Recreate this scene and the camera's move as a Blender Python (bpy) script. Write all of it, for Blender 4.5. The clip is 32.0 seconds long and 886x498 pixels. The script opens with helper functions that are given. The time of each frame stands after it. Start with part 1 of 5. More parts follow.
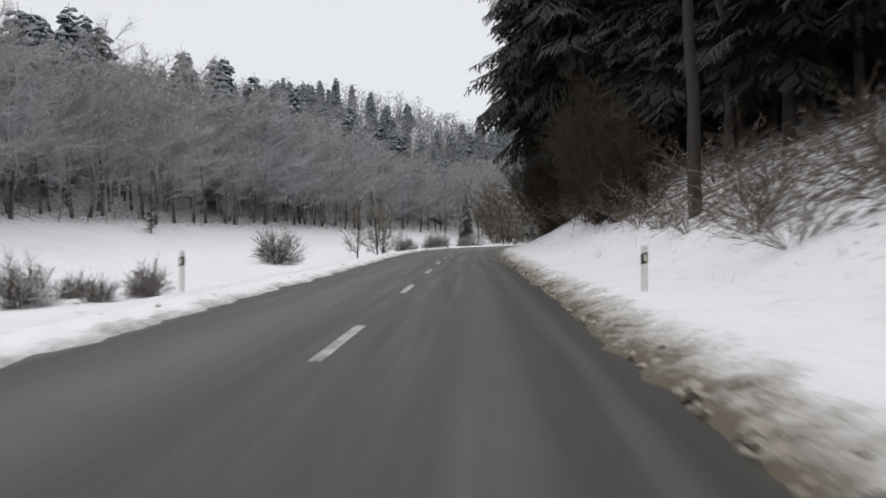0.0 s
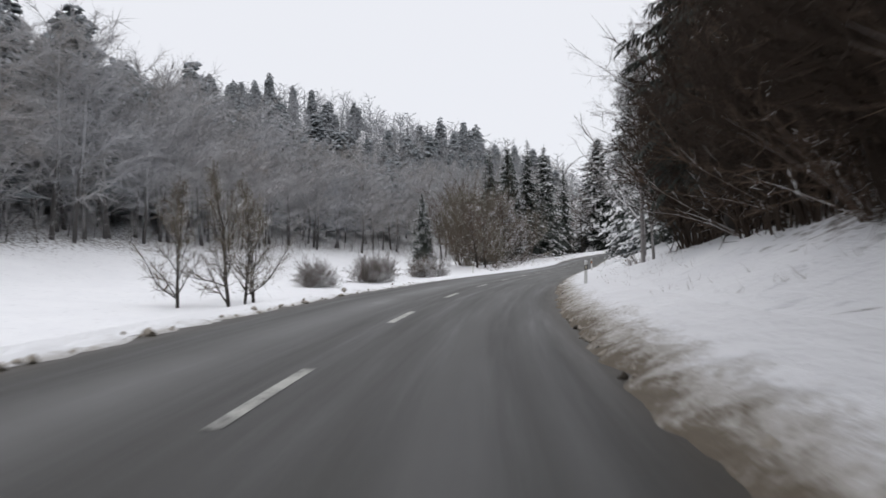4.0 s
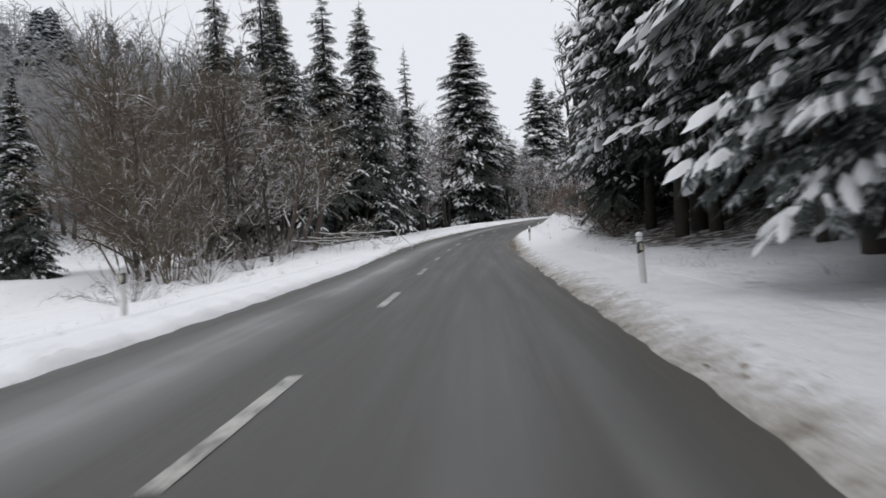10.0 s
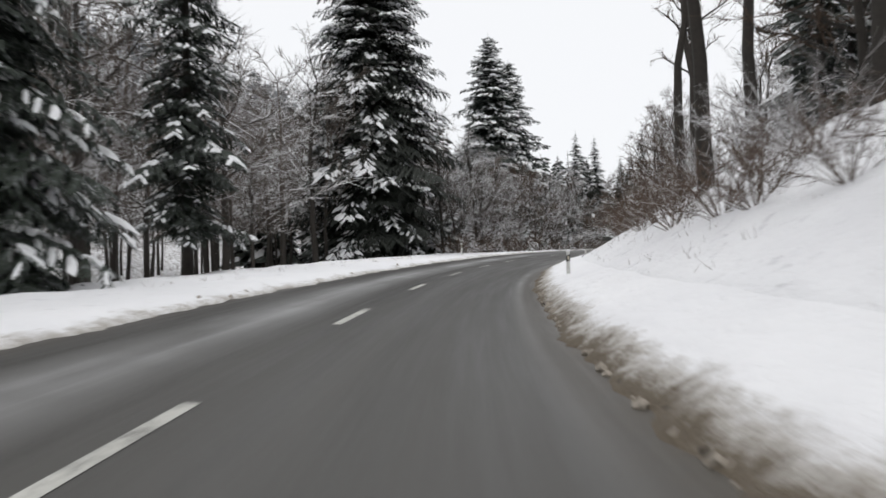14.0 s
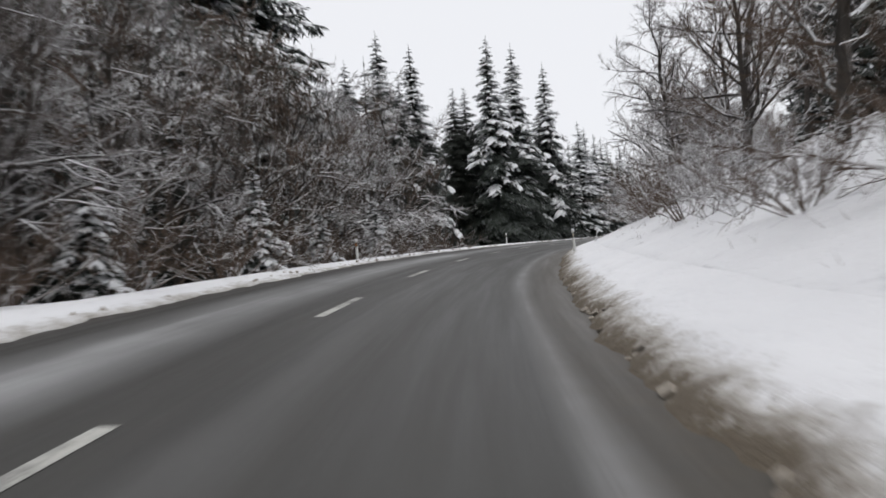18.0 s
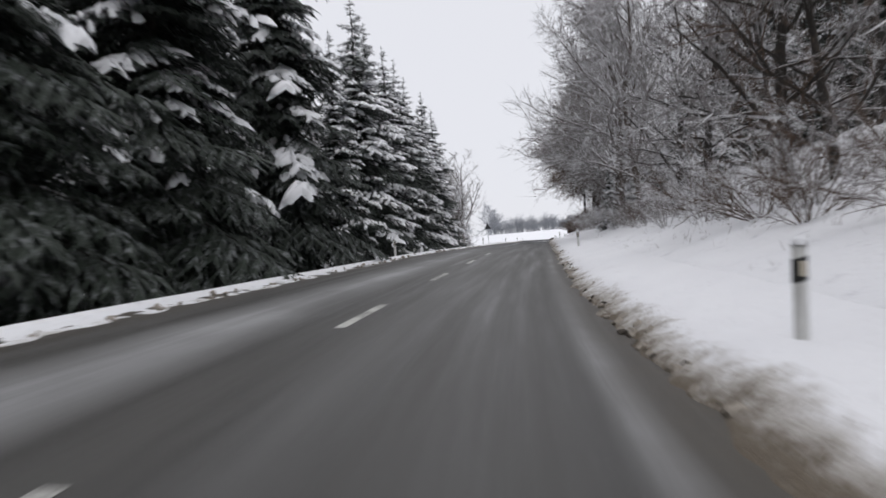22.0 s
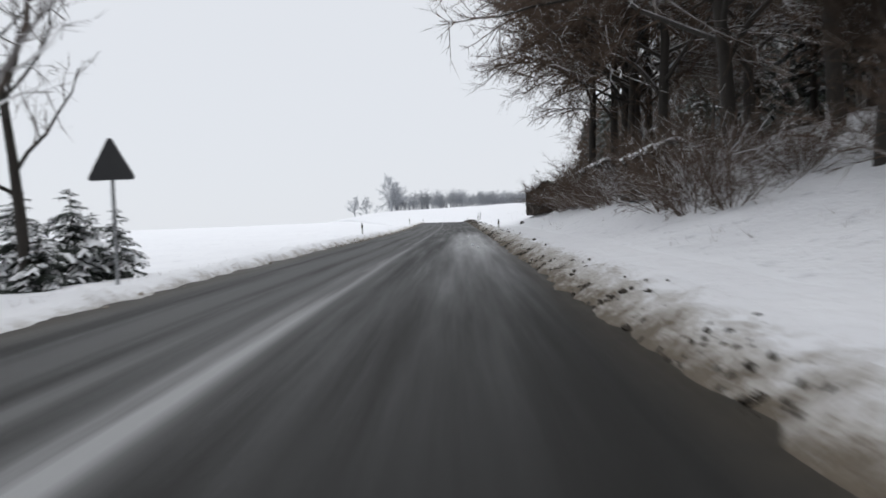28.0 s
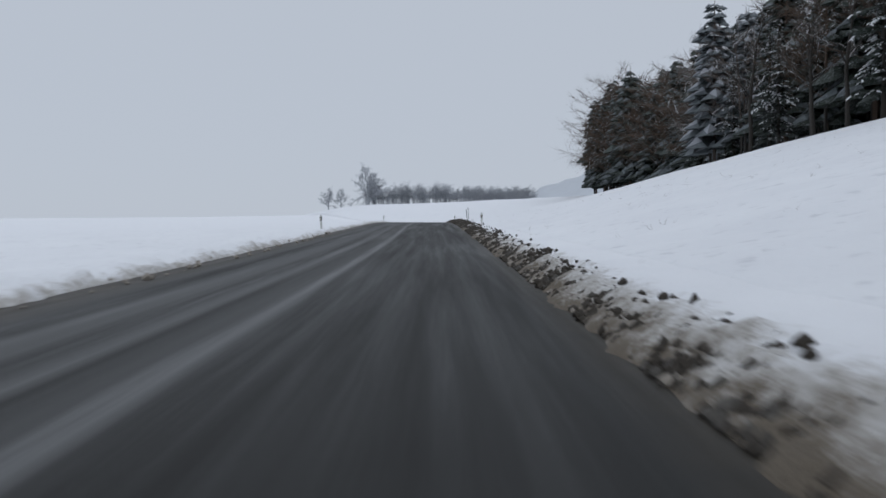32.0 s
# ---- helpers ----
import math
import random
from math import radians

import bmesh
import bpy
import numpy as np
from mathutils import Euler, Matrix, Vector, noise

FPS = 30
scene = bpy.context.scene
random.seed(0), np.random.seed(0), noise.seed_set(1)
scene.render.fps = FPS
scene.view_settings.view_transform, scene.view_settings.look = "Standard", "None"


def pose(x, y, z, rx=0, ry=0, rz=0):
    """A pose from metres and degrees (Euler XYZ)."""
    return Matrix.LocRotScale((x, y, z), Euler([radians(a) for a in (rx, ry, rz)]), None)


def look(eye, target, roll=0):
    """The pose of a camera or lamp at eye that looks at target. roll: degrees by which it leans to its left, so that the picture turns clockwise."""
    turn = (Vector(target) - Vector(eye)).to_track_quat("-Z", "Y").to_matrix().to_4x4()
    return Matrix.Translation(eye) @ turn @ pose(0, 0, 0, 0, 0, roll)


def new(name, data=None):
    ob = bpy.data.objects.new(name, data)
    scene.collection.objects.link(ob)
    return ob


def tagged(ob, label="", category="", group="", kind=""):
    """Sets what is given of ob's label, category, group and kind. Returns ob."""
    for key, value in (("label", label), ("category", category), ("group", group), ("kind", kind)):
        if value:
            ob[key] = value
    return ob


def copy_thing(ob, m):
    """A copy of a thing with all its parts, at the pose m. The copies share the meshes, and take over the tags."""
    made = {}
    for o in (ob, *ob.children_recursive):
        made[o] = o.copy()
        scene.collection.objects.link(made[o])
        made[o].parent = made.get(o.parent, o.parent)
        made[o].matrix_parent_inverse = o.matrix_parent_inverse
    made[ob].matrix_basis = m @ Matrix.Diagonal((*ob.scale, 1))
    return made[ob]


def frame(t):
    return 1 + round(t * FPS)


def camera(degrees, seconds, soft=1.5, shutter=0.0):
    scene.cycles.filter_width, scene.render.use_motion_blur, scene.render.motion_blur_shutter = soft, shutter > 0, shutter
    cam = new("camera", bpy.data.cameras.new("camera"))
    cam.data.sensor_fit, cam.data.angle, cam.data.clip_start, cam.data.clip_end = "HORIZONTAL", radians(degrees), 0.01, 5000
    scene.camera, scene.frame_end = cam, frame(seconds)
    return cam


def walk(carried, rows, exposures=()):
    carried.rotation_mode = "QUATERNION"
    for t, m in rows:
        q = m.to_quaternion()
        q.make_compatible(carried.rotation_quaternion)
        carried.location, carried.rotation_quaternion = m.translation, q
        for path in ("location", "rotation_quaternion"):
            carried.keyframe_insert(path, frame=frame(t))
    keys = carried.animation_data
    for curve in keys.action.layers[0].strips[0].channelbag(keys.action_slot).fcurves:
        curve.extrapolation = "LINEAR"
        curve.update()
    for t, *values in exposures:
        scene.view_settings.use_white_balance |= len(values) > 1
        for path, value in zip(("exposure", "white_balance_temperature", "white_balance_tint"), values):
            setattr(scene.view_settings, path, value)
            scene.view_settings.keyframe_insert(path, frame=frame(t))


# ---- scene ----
cam = camera(62.2, 32.0, soft=1.6, shutter=0.35)

# ---- the road's line: distance s in metres along it, offset u to its right ----
V, S0 = 13.83, 0.2
HEAD = [(-200, -2.64), (0, -2.64), (12, -2.21), (24, -1.84), (36, -1.61), (48, -2.32), (60, -5.17), (72, -8.86), (84, -12.19), (96, -14.72), (108,
        -16.09), (120, -16.79), (132, -16.76), (144, -16.25), (156, -16.03), (168, -16.16), (180, -17.44), (192, -19.99), (204, -23.24), (216,
        -26.81), (228, -30.72), (240, -34.50), (252, -38.19), (264, -42.12), (276, -46.05), (288, -50.43), (300, -55.90), (312, -60.07), (324,
        -61.56), (336, -61.65), (348, -61.75), (360, -61.91), (372, -62.04), (384, -62.14), (396, -62.29), (408, -62.53), (420, -62.72), (432,
        -62.68), (444, -62.44), (456, -62.12), (468, -61.94), (560, -61.00), (700, -49.00), (1700, -49.00)]
GRADE = [(-200, 0.85), (0, 0.85), (24, 0.84), (48, 0.80), (72, 0.76), (96, 0.68), (120, 0.64), (144, 0.90), (168, 1.41), (192, 2.09), (216, 2.62),
        (240, 2.82), (264, 2.56), (288, 1.93), (312, 1.53), (336, 1.67), (360, 1.05), (384, 0.90), (408, 0.87), (432, 0.60), (456, 1.0), (490, 1.25), (520, 0.3), (548, -1.1),
        (605, -1.1), (650, -0.1), (700, 1.40), (1000, 1.40), (1100, 0.20), (1700, 0.10)]
BANK = [(-200, 0.5), (28, 0.5), (76, 1.2), (123, 1.2), (151, 0.5), (180, 1.0), (222, 2.8), (260, 3.6), (312, 3.6), (345, 2.6), (364, 1.4), (406, 0.8), (1700, 0.5)]
# the camera's offset from the centre line
LANE = [(-200, 1.65), (0, 1.63), (14, 1.76), (28, 1.90), (42, 1.91), (56, 1.92), (70, 2.07), (84, 2.20), (98, 2.16), (112, 2.11), (126, 1.92), (140,
        1.75), (154, 1.45), (168, 1.62), (182, 2.08), (196, 2.20), (210, 2.11), (224, 2.07), (238, 2.25), (252, 2.46), (266, 2.74), (280, 2.81), (294,
        2.51), (308, 2.13), (322, 1.87), (336, 1.78), (350, 1.75), (364, 1.73), (378, 1.74), (392, 1.73), (406, 1.69), (420, 1.71), (434, 1.83),
        (1700, 1.77)]
# metres by which the car runs ahead of an even pace, by seconds
AHEAD = [(0, -0.08), (4, 0.50), (8, 0.71), (12, -0.26), (16, -0.44), (20, -0.53), (24, -0.58), (28, -0.42), (32, -0.44)]
# the asphalt's right edge
EDGE = [(-200, 3.2), (0, 3.2), (83, 3.6), (124, 3.3), (180, 3.65), (221, 3.65), (252, 3.8), (272, 4.15), (288, 4.15), (304, 3.75), (318, 3.55), (345, 3.5), (1700, 3.5)]
SS = np.arange(-200.0, 1700.0, 0.5)


def knots(table, s):
    a = np.array(table, dtype=float)
    return np.interp(s, a[:, 0], a[:, 1])


def smooth(a, n):
    k = np.hanning(n)
    return np.convolve(np.pad(a, n // 2, mode="edge"), k / k.sum(), "valid")[: len(a)]


HD = np.radians(smooth(knots(HEAD, SS), 31))
GR = np.tan(np.radians(smooth(knots(GRADE, SS), 61)))
BK = np.tan(np.radians(smooth(knots(BANK, SS), 61)))
I0 = int(200 / 0.5)
CX = np.cumsum(-np.sin(HD)) * 0.5
CY = np.cumsum(np.cos(HD)) * 0.5
CZ = np.cumsum(GR) * 0.5
CX, CY, CZ = CX - CX[I0], CY - CY[I0], CZ - CZ[I0]


def line(s):
    """Centre line: x, y, z, heading in radians, cross fall."""
    return [np.interp(s, SS, a) for a in (CX, CY, CZ, HD, BK)]


def plan(s, u):
    x, y, z, h, b = line(s)
    return x + u * np.cos(h), y + u * np.sin(h)


# ground heights beside the road, above or below it: rows of s and the heights at the offsets
RU = [4.4, 6, 10, 20, 40, 90, 400]
# the right-hand slope, first along the wood, then along the banks and the field
SLOPE_WOOD = [(-200, 0.24, 0.6, 2.8, 8, 16, 31, 60), (22, 0.24, 0.6, 2.9, 8, 16, 31, 60), (42, 0.24, 1.0, 3.9, 9, 16.5, 31, 60),
              (60, 0.24, 0.9, 3.1, 8, 15.5, 30, 60), (104, 0.24, 0.5, 1.4, 5, 12, 25, 60), (117, 0.24, 0.75, 2.4, 6, 12, 25, 58), (126, 0.22, 0.45, 1.3, 4, 10, 22, 54)]
SLOPE_BANK = [(134, 0.17, 0.3, 0.6, 2.5, 8, 20, 50),
              (156, 0.17, 0.3, 0.6, 4.5, 12, 25, 55), (168, 0.18, 0.35, 0.9, 6, 14, 28, 58), (184, 0.24, 0.95, 3.4, 8, 16, 30, 60),
              (200, 0.26, 1.15, 4.1, 9, 16, 30, 60), (225, 0.26, 1.1, 3.7, 8.2, 15, 29, 60), (250, 0.26, 1.0, 3.0, 6.6, 13, 27, 60)]
SLOPE_FIELD = [(284, 0.26, 0.9, 2.6, 6.2, 13, 27, 60), (321, 0.24, 0.8, 2.2, 6, 12, 25, 50), (359, 0.24, 0.6, 1.8, 5.5, 10, 20, 40),
               (400, 0.24, 0.6, 1.8, 6, 10, 17, 30), (434, 0.12, 0.75, 2.9, 5, 9, 18, 30), (450, 0.24, 0.6, 1.5, 4.2, 9, 18, 30),
               (492, 0.17, 0.3, 1.1, 3.5, 9, 19, 30), (605, 0, 0.1, 0.5, 2, 6, 12, 24), (730, 0, 0, 0.2, 1.5, 5, 11, 18),
               (1000, 1, 2, 4, 6, 8, 9, 9), (1700, 2, 2, 3, 4, 8, 9, 9)]
RH = SLOPE_WOOD + SLOPE_BANK + SLOPE_FIELD
LU = [4.4, 6, 10, 20, 40, 80, 160, 400]
MEADOW = [(-200, .1, -.4, -1.4, -1.8, .1, 13, 38, 70), (90, .1, -.4, -1.4, -1.9, .1, 13, 38, 70), (132, .1, -.4, -1.4, -1.9, .1, 13, 40, 80), (166, .1, -.1, -.7, -1.6, -.1, 12, 42, 85),
      (182, .15, .15, .1, -.7, -.1, 12, 43, 86)]
VALLEY = [(255, .15, .15, .1, -1.5, -1, 14, 52, 100), (268, .1, -.2, -.9, -3, -2.5, 15, 55, 104), (284, .05, -.6, -2, -4, -4, 16, 58, 110), (318, .05, -.6, -1.8, -3.5, -4, 17, 42, 80), (350, .05, -.5, -1.2, -2, -2.5, -2.5, 2, 30),
      (406, .1, -.2, -.4, -.5, -.8, -1.5, -2, 0), (1700, .1, 0, 0, 0, 0, 0, 0, 0)]
LH = MEADOW + VALLEY


def beside(s, u):
    """Ground height over the road's own height at s, u (arrays of one shape)."""
    s, u = np.broadcast_arrays(np.asarray(s, float), np.asarray(u, float))
    out = np.zeros(s.shape)
    for side, us, rows in ((1, RU, RH), (-1, LU, LH)):
        rows = np.array(rows)
        cols = [np.interp(s, rows[:, 0], rows[:, 1 + i]) for i in range(len(us))]
        d = u * side
        h = np.where(d < 4.4, -0.06, 0)
        px, ph = 4.0, np.full(s.shape, -0.06)
        for x1, c in zip(us, cols):
            t = np.clip((d - px) / (x1 - px), 0, 1)
            h = np.where(d >= px, ph + (c - ph) * t, h)
            px, ph = x1, c
        out = np.where(d > 0, h, out)
    return out


def ground(s, u):
    x, y, z, h, b = line(s)
    return z - b * np.clip(u, -6, 6) + beside(s, u)


def at(s, u):
    x, y = plan(s, u)
    return float(x), float(y), float(ground(s, u))

# seconds, yaw, pitch, roll of the camera, which rides 1.26 m over its lane
ROWS = [(0, 0.20, -0.07, 0.07), (0.5, 0.28, -0.14, 0.35), (1, 0.30, 0.70, 1.12), (1.5, 1.23, 1.09, 1.15), (2, 2.15, 2.00, 2.05), (2.5, 1.64, 1.89,
        2.34), (4.5, -4.49, 1.24, 1.20), (5, -6.48, -0.67, 1.95), (5.5, -9.00, -0.63, 2.34), (6, -10.21, 0.16, 2.33), (6.5, -12.03, -0.52, 2.05), (7,
        -13.88, 0.47, 1.74), (7.5, -14.29, 1.17, 1.82), (8, -13.85, 1.74, 2.05), (8.5, -13.28, 1.16, 2.18), (9, -13.12, 0.07, 2.67), (9.5, -13.32,
        0.23, 3.20), (10, -13.52, -0.34, 3.51), (10.5, -13.76, 0.28, 1.43), (11, -14.19, 0.96, 0.95), (11.5, -13.89, 0.84, 0.69), (12, -14.01, 0.68,
        1.02), (12.5, -14.94, 0.22, 1.19), (13, -16.02, 0.71, 1.34), (13.5, -18.02, 1.72, 1.04), (15.5, -25.01, 2.02, 3.59), (16, -27.17, 1.48, 4.32),
        (16.5, -30.30, 1.84, 3.66), (17, -31.34, 1.66, 3.39), (17.5, -33.75, 1.22, 3.45), (18, -36.03, 1.34, 3.96), (18.5, -37.88, -0.29, 4.39), (19,
        -40.03, 0.89, 4.75), (19.5, -41.87, 0.35, 5.11), (20, -43.98, 1.03, 4.51), (20.5, -46.48, 0.98, 4.55), (21, -48.87, 1.49, 3.87), (21.5,
        -51.16, 1.38, 3.81), (22, -53.87, 0.54, 3.73), (22.5, -56.28, -0.26, 3.89), (23, -58.40, -0.33, 3.34), (23.5, -60.17, -0.34, 3.03), (24,
        -60.23, -0.39, 3.63), (24.5, -60.90, -0.28, 4.12), (26.5, -61.32, -0.54, 2.88), (27, -62.86, -0.96, 2.02), (27.5, -62.16, -1.30, 1.57), (28,
        -61.17, -1.73, 2.23), (28.5, -61.00, -1.32, 2.31), (29, -60.73, -1.08, 2.34), (29.5, -60.70, -1.11, 2.44), (30, -60.75, -0.45, 2.43), (30.5,
        -60.29, -0.87, 2.62), (31, -60.49, -0.99, 2.15), (31.5, -61.21, -1.20, 1.59), (32, -62.49, -2.07, 0.61)]
RIDE = 1.26


def ride(t, yaw, pitch, roll):
    s = V * t + S0 + float(knots(AHEAD, t))
    u = float(knots(LANE, s))
    x, y, z, h, b = line(s)
    px, py = plan(s, u)
    return pose(float(px), float(py), float(z - b * u + RIDE), 90 + pitch, roll, yaw)


walk(cam, [(r[0], ride(*r)) for r in ROWS],
     exposures=[(0, -0.04, 6430, 10), (2, 0.12, 6430, 10), (4.5, 0.02, 6300, 12), (6, -0.03, 6250, 12), (9, -0.05, 6250, 12), (11, 0.1, 6430, 10), (13, 0.2, 6500, 10), (16, 0.13, 6500, 10), (19, 0.05, 6380, 12), (22, -0.05, 6330, 13), (24, 0.2, 6420, 13), (26.5, 0.15, 6400, 12),
                (28, -0.08, 6250, 10), (29, -0.28, 6050, 9), (30, -0.48, 5900, 9), (32, -0.65, 5800, 9)])

# ---- overcast winter daylight ----
world = bpy.data.worlds.new("overcast")
scene.world = world
world.use_nodes = True
wn = world.node_tree
wn.nodes.clear()
sky = wn.nodes.new("ShaderNodeTexSky")
sky.sky_type, sky.sun_disc = "NISHITA", False
sky.sun_elevation, sky.sun_rotation = radians(25), radians(200)
sky_dim = wn.nodes.new("ShaderNodeMix")
sky_dim.data_type = "RGBA"
sky_dim.inputs[0].default_value = 0.97
sky_dim.inputs[7].default_value = (8.3, 8.4, 8.6, 1)
sky_out = wn.nodes.new("ShaderNodeBackground")
sky_out.inputs[1].default_value = 0.1
wo = wn.nodes.new("ShaderNodeOutputWorld")
wn.links.new(sky.outputs[0], sky_dim.inputs[6])
wn.links.new(sky_dim.outputs[2], sky_out.inputs[0])
wn.links.new(sky_out.outputs[0], wo.inputs[0])
sun_data = bpy.data.lights.new("sun", "SUN")
sun_data.energy, sun_data.angle, sun_data.color = 1.15, radians(80), (1.0, 0.97, 0.94)
sun = new("sun", sun_data)
sun.matrix_world = look((0, 0, 100), (12, 25, 0))


# ---- materials ----
class Nodes:
    """A small builder for one node material."""

    def __init__(self, name, rough=0.7):
        self.m = bpy.data.materials.new(name)
        self.m.use_nodes = True
        self.t = self.m.node_tree
        self.p = self.t.nodes["Principled BSDF"]
        self.p.inputs["Roughness"].default_value = rough

    def add(self, kind, **sockets):
        n = self.t.nodes.new("ShaderNode" + kind)
        for k, v in sockets.items():
            key = int(k[1:]) if k[0] == "i" and k[1:].isdigit() else k.replace("_", " ")
            if isinstance(v, bpy.types.NodeSocket):
                self.t.links.new(v, n.inputs[key])
            else:
                n.inputs[key].default_value = v
        return n

    def noise(self, scale, detail=4.0, rough=0.6, vec=None):
        n = self.add("TexNoise", Scale=scale, Detail=detail, Roughness=rough)
        if vec is None:
            vec = self.add("NewGeometry").outputs["Position"]
        self.t.links.new(vec, n.inputs["Vector"])
        return n.outputs["Fac"]

    def ramp(self, fac, lo, hi):
        n = self.add("MapRange", Value=fac, From_Min=lo, From_Max=hi)
        return n.outputs[0]

    def mix(self, fac, a, b):
        n = self.t.nodes.new("ShaderNodeMix")
        n.data_type = "RGBA"
        for i, v in ((0, fac), (6, a), (7, b)):
            if isinstance(v, bpy.types.NodeSocket):
                self.t.links.new(v, n.inputs[i])
            else:
                n.inputs[i].default_value = v if i == 0 else (*v, 1)
        return n.outputs[2]

    def math(self, op, a, b=0.0):
        n = self.t.nodes.new("ShaderNodeMath")
        n.operation = op
        for i, v in ((0, a), (1, b)):
            if isinstance(v, bpy.types.NodeSocket):
                self.t.links.new(v, n.inputs[i])
            else:
                n.inputs[i].default_value = v
        return n.outputs[0]

    def up(self):
        return self.add("SeparateXYZ", i0=self.add("NewGeometry").outputs["Normal"]).outputs[2]

    def colour(self, c):
        if isinstance(c, bpy.types.NodeSocket):
            self.t.links.new(c, self.p.inputs["Base Color"])
        else:
            self.p.inputs["Base Color"].default_value = (*c, 1)
        return self

    def bump(self, height, strength=0.4, distance=0.02):
        b = self.add("Bump", Strength=strength, Distance=distance, Height=height)
        self.t.links.new(b.outputs[0], self.p.inputs["Normal"])
        return self


SNOW = (0.84, 0.85, 0.87)


def snow_material():
    k = Nodes("snow", 0.65)
    big = k.noise(0.35, 3)
    fine = k.noise(9.0, 5)
    c = k.mix(k.ramp(big, 0.35, 0.7), (0.80, 0.81, 0.835), SNOW)
    k.colour(c).bump(k.math("ADD", k.math("MULTIPLY", k.noise(1.6, 3), 2.0), fine), 0.5, 0.05)
    return k.m


def ground_material():
    """Snow cover with dead grass, leaf litter and footprints showing through where the wood stands."""
    k = Nodes("snow_ground", 0.7)
    big = k.noise(0.3, 3)
    mid = k.noise(2.4, 5, 0.7)
    c = k.mix(k.ramp(big, 0.35, 0.7), (0.80, 0.81, 0.835), SNOW)
    wood = k.add("Attribute")
    wood.attribute_name = "litter"
    litter = k.mix(k.noise(6.0, 4), (0.035, 0.027, 0.020), (0.15, 0.12, 0.09))
    mask = k.ramp(k.math("ADD", mid, k.math("MULTIPLY", wood.outputs["Fac"], 0.34)), 0.76, 0.90)
    # wind crust and old prints: small hollows, their shade painted in as grey
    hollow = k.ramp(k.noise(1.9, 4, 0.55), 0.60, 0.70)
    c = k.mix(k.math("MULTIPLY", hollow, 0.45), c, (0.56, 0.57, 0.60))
    relief = k.math("ADD", k.math("MULTIPLY", k.noise(0.9, 4), 3.0), k.noise(8.0, 4))
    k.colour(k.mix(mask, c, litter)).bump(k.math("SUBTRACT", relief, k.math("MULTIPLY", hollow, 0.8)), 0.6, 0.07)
    return k.m


def berm_material():
    """Ploughed snow: clean on the field side, gritty and brown towards the asphalt."""
    k = Nodes("ploughed_snow", 0.75)
    uv = k.add("UVMap").outputs[0]
    across = k.add("SeparateXYZ", i0=uv).outputs[0]
    n1 = k.noise(1.7, 5, 0.65)
    n2 = k.noise(7.0, 5, 0.7)
    n3 = k.noise(28.0, 4, 0.7)
    dirt = k.math("ADD", k.math("MULTIPLY", n1, 0.75), k.math("MULTIPLY", n2, 0.60))
    dirt = k.math("SUBTRACT", k.math("SUBTRACT", dirt, 0.03), k.math("MULTIPLY", across, 1.05))
    along = k.add("SeparateXYZ", i0=uv).outputs[1]
    dirt = k.math("ADD", dirt, k.math("MULTIPLY", k.ramp(along, 380.0, 400.0), 0.10))
    dirt = k.math("ADD", dirt, k.math("MULTIPLY", k.math("MULTIPLY", k.ramp(along, 165.0, 185.0), k.ramp(along, 325.0, 305.0)), 0.17))
    dirt = k.math("ADD", dirt, k.math("MULTIPLY", k.ramp(along, 100.0, 75.0), 0.13))
    dirt = k.math("SUBTRACT", dirt, k.math("MULTIPLY", k.math("MULTIPLY", k.ramp(along, 92.0, 104.0), k.ramp(along, 178.0, 166.0)), 0.10))
    dirt = k.math("ADD", dirt, k.math("MULTIPLY", k.ramp(along, 418.0, 440.0), 0.03))
    dirt = k.math("ADD", dirt, k.math("MULTIPLY", k.math("SUBTRACT", n3, 0.5), 0.35))
    grey = k.ramp(dirt, 0.16, 0.46)
    brown = k.ramp(dirt, 0.47, 0.66)
    c = k.mix(grey, k.mix(k.ramp(k.noise(0.3, 3), 0.35, 0.7), (0.80, 0.81, 0.835), SNOW), (0.42, 0.40, 0.37))
    c = k.mix(brown, c, k.mix(n3, (0.045, 0.036, 0.026), (0.21, 0.17, 0.12)))
    c = k.mix(k.math("MULTIPLY", k.ramp(n3, 0.62, 0.70), grey), c, (0.06, 0.05, 0.04))
    calm = k.ramp(across, 0.35, 0.9)
    rough = k.math("MULTIPLY", k.math("ADD", n2, k.math("MULTIPLY", n3, 0.5)), k.math("SUBTRACT", 1.3, k.math("MULTIPLY", calm, 1.3)))
    soft = k.math("MULTIPLY", k.math("ADD", k.math("MULTIPLY", k.noise(0.9, 4), 3.0), k.noise(8.0, 4)), calm)
    k.colour(c).bump(k.math("ADD", rough, soft), 0.55, 0.06)
    return k.m


def asphalt_material():
    """Worn grey asphalt, damp in the wheel tracks, pale with dried salt between them."""
    k = Nodes("asphalt", 0.6)
    uv = k.add("UVMap").outputs[0]
    sep = k.add("SeparateXYZ", i0=uv)
    across, along = sep.outputs[0], sep.outputs[1]
    stretched = k.add("CombineXYZ", X=k.math("MULTIPLY", across, 1.0), Y=k.math("MULTIPLY", along, 0.035)).outputs[0]
    streak = k.noise(2.3, 5, 0.6, stretched)
    patch = k.noise(0.22, 4, 0.6)
    grain = k.noise(60.0, 3, 0.7)
    # paler along the meadow and on the last bend, darker on the stretches between
    dry = k.math("ADD", k.math("MULTIPLY", k.ramp(along, 75.0, 110.0), k.ramp(along, 215.0, 192.0)), k.ramp(along, 296.0, 330.0))
    base = k.mix(dry, k.mix(streak, (0.034, 0.0335, 0.0315), (0.082, 0.080, 0.075)), k.mix(streak, (0.062, 0.061, 0.057), (0.118, 0.116, 0.109)))

    def band(c, w, core=0.1):
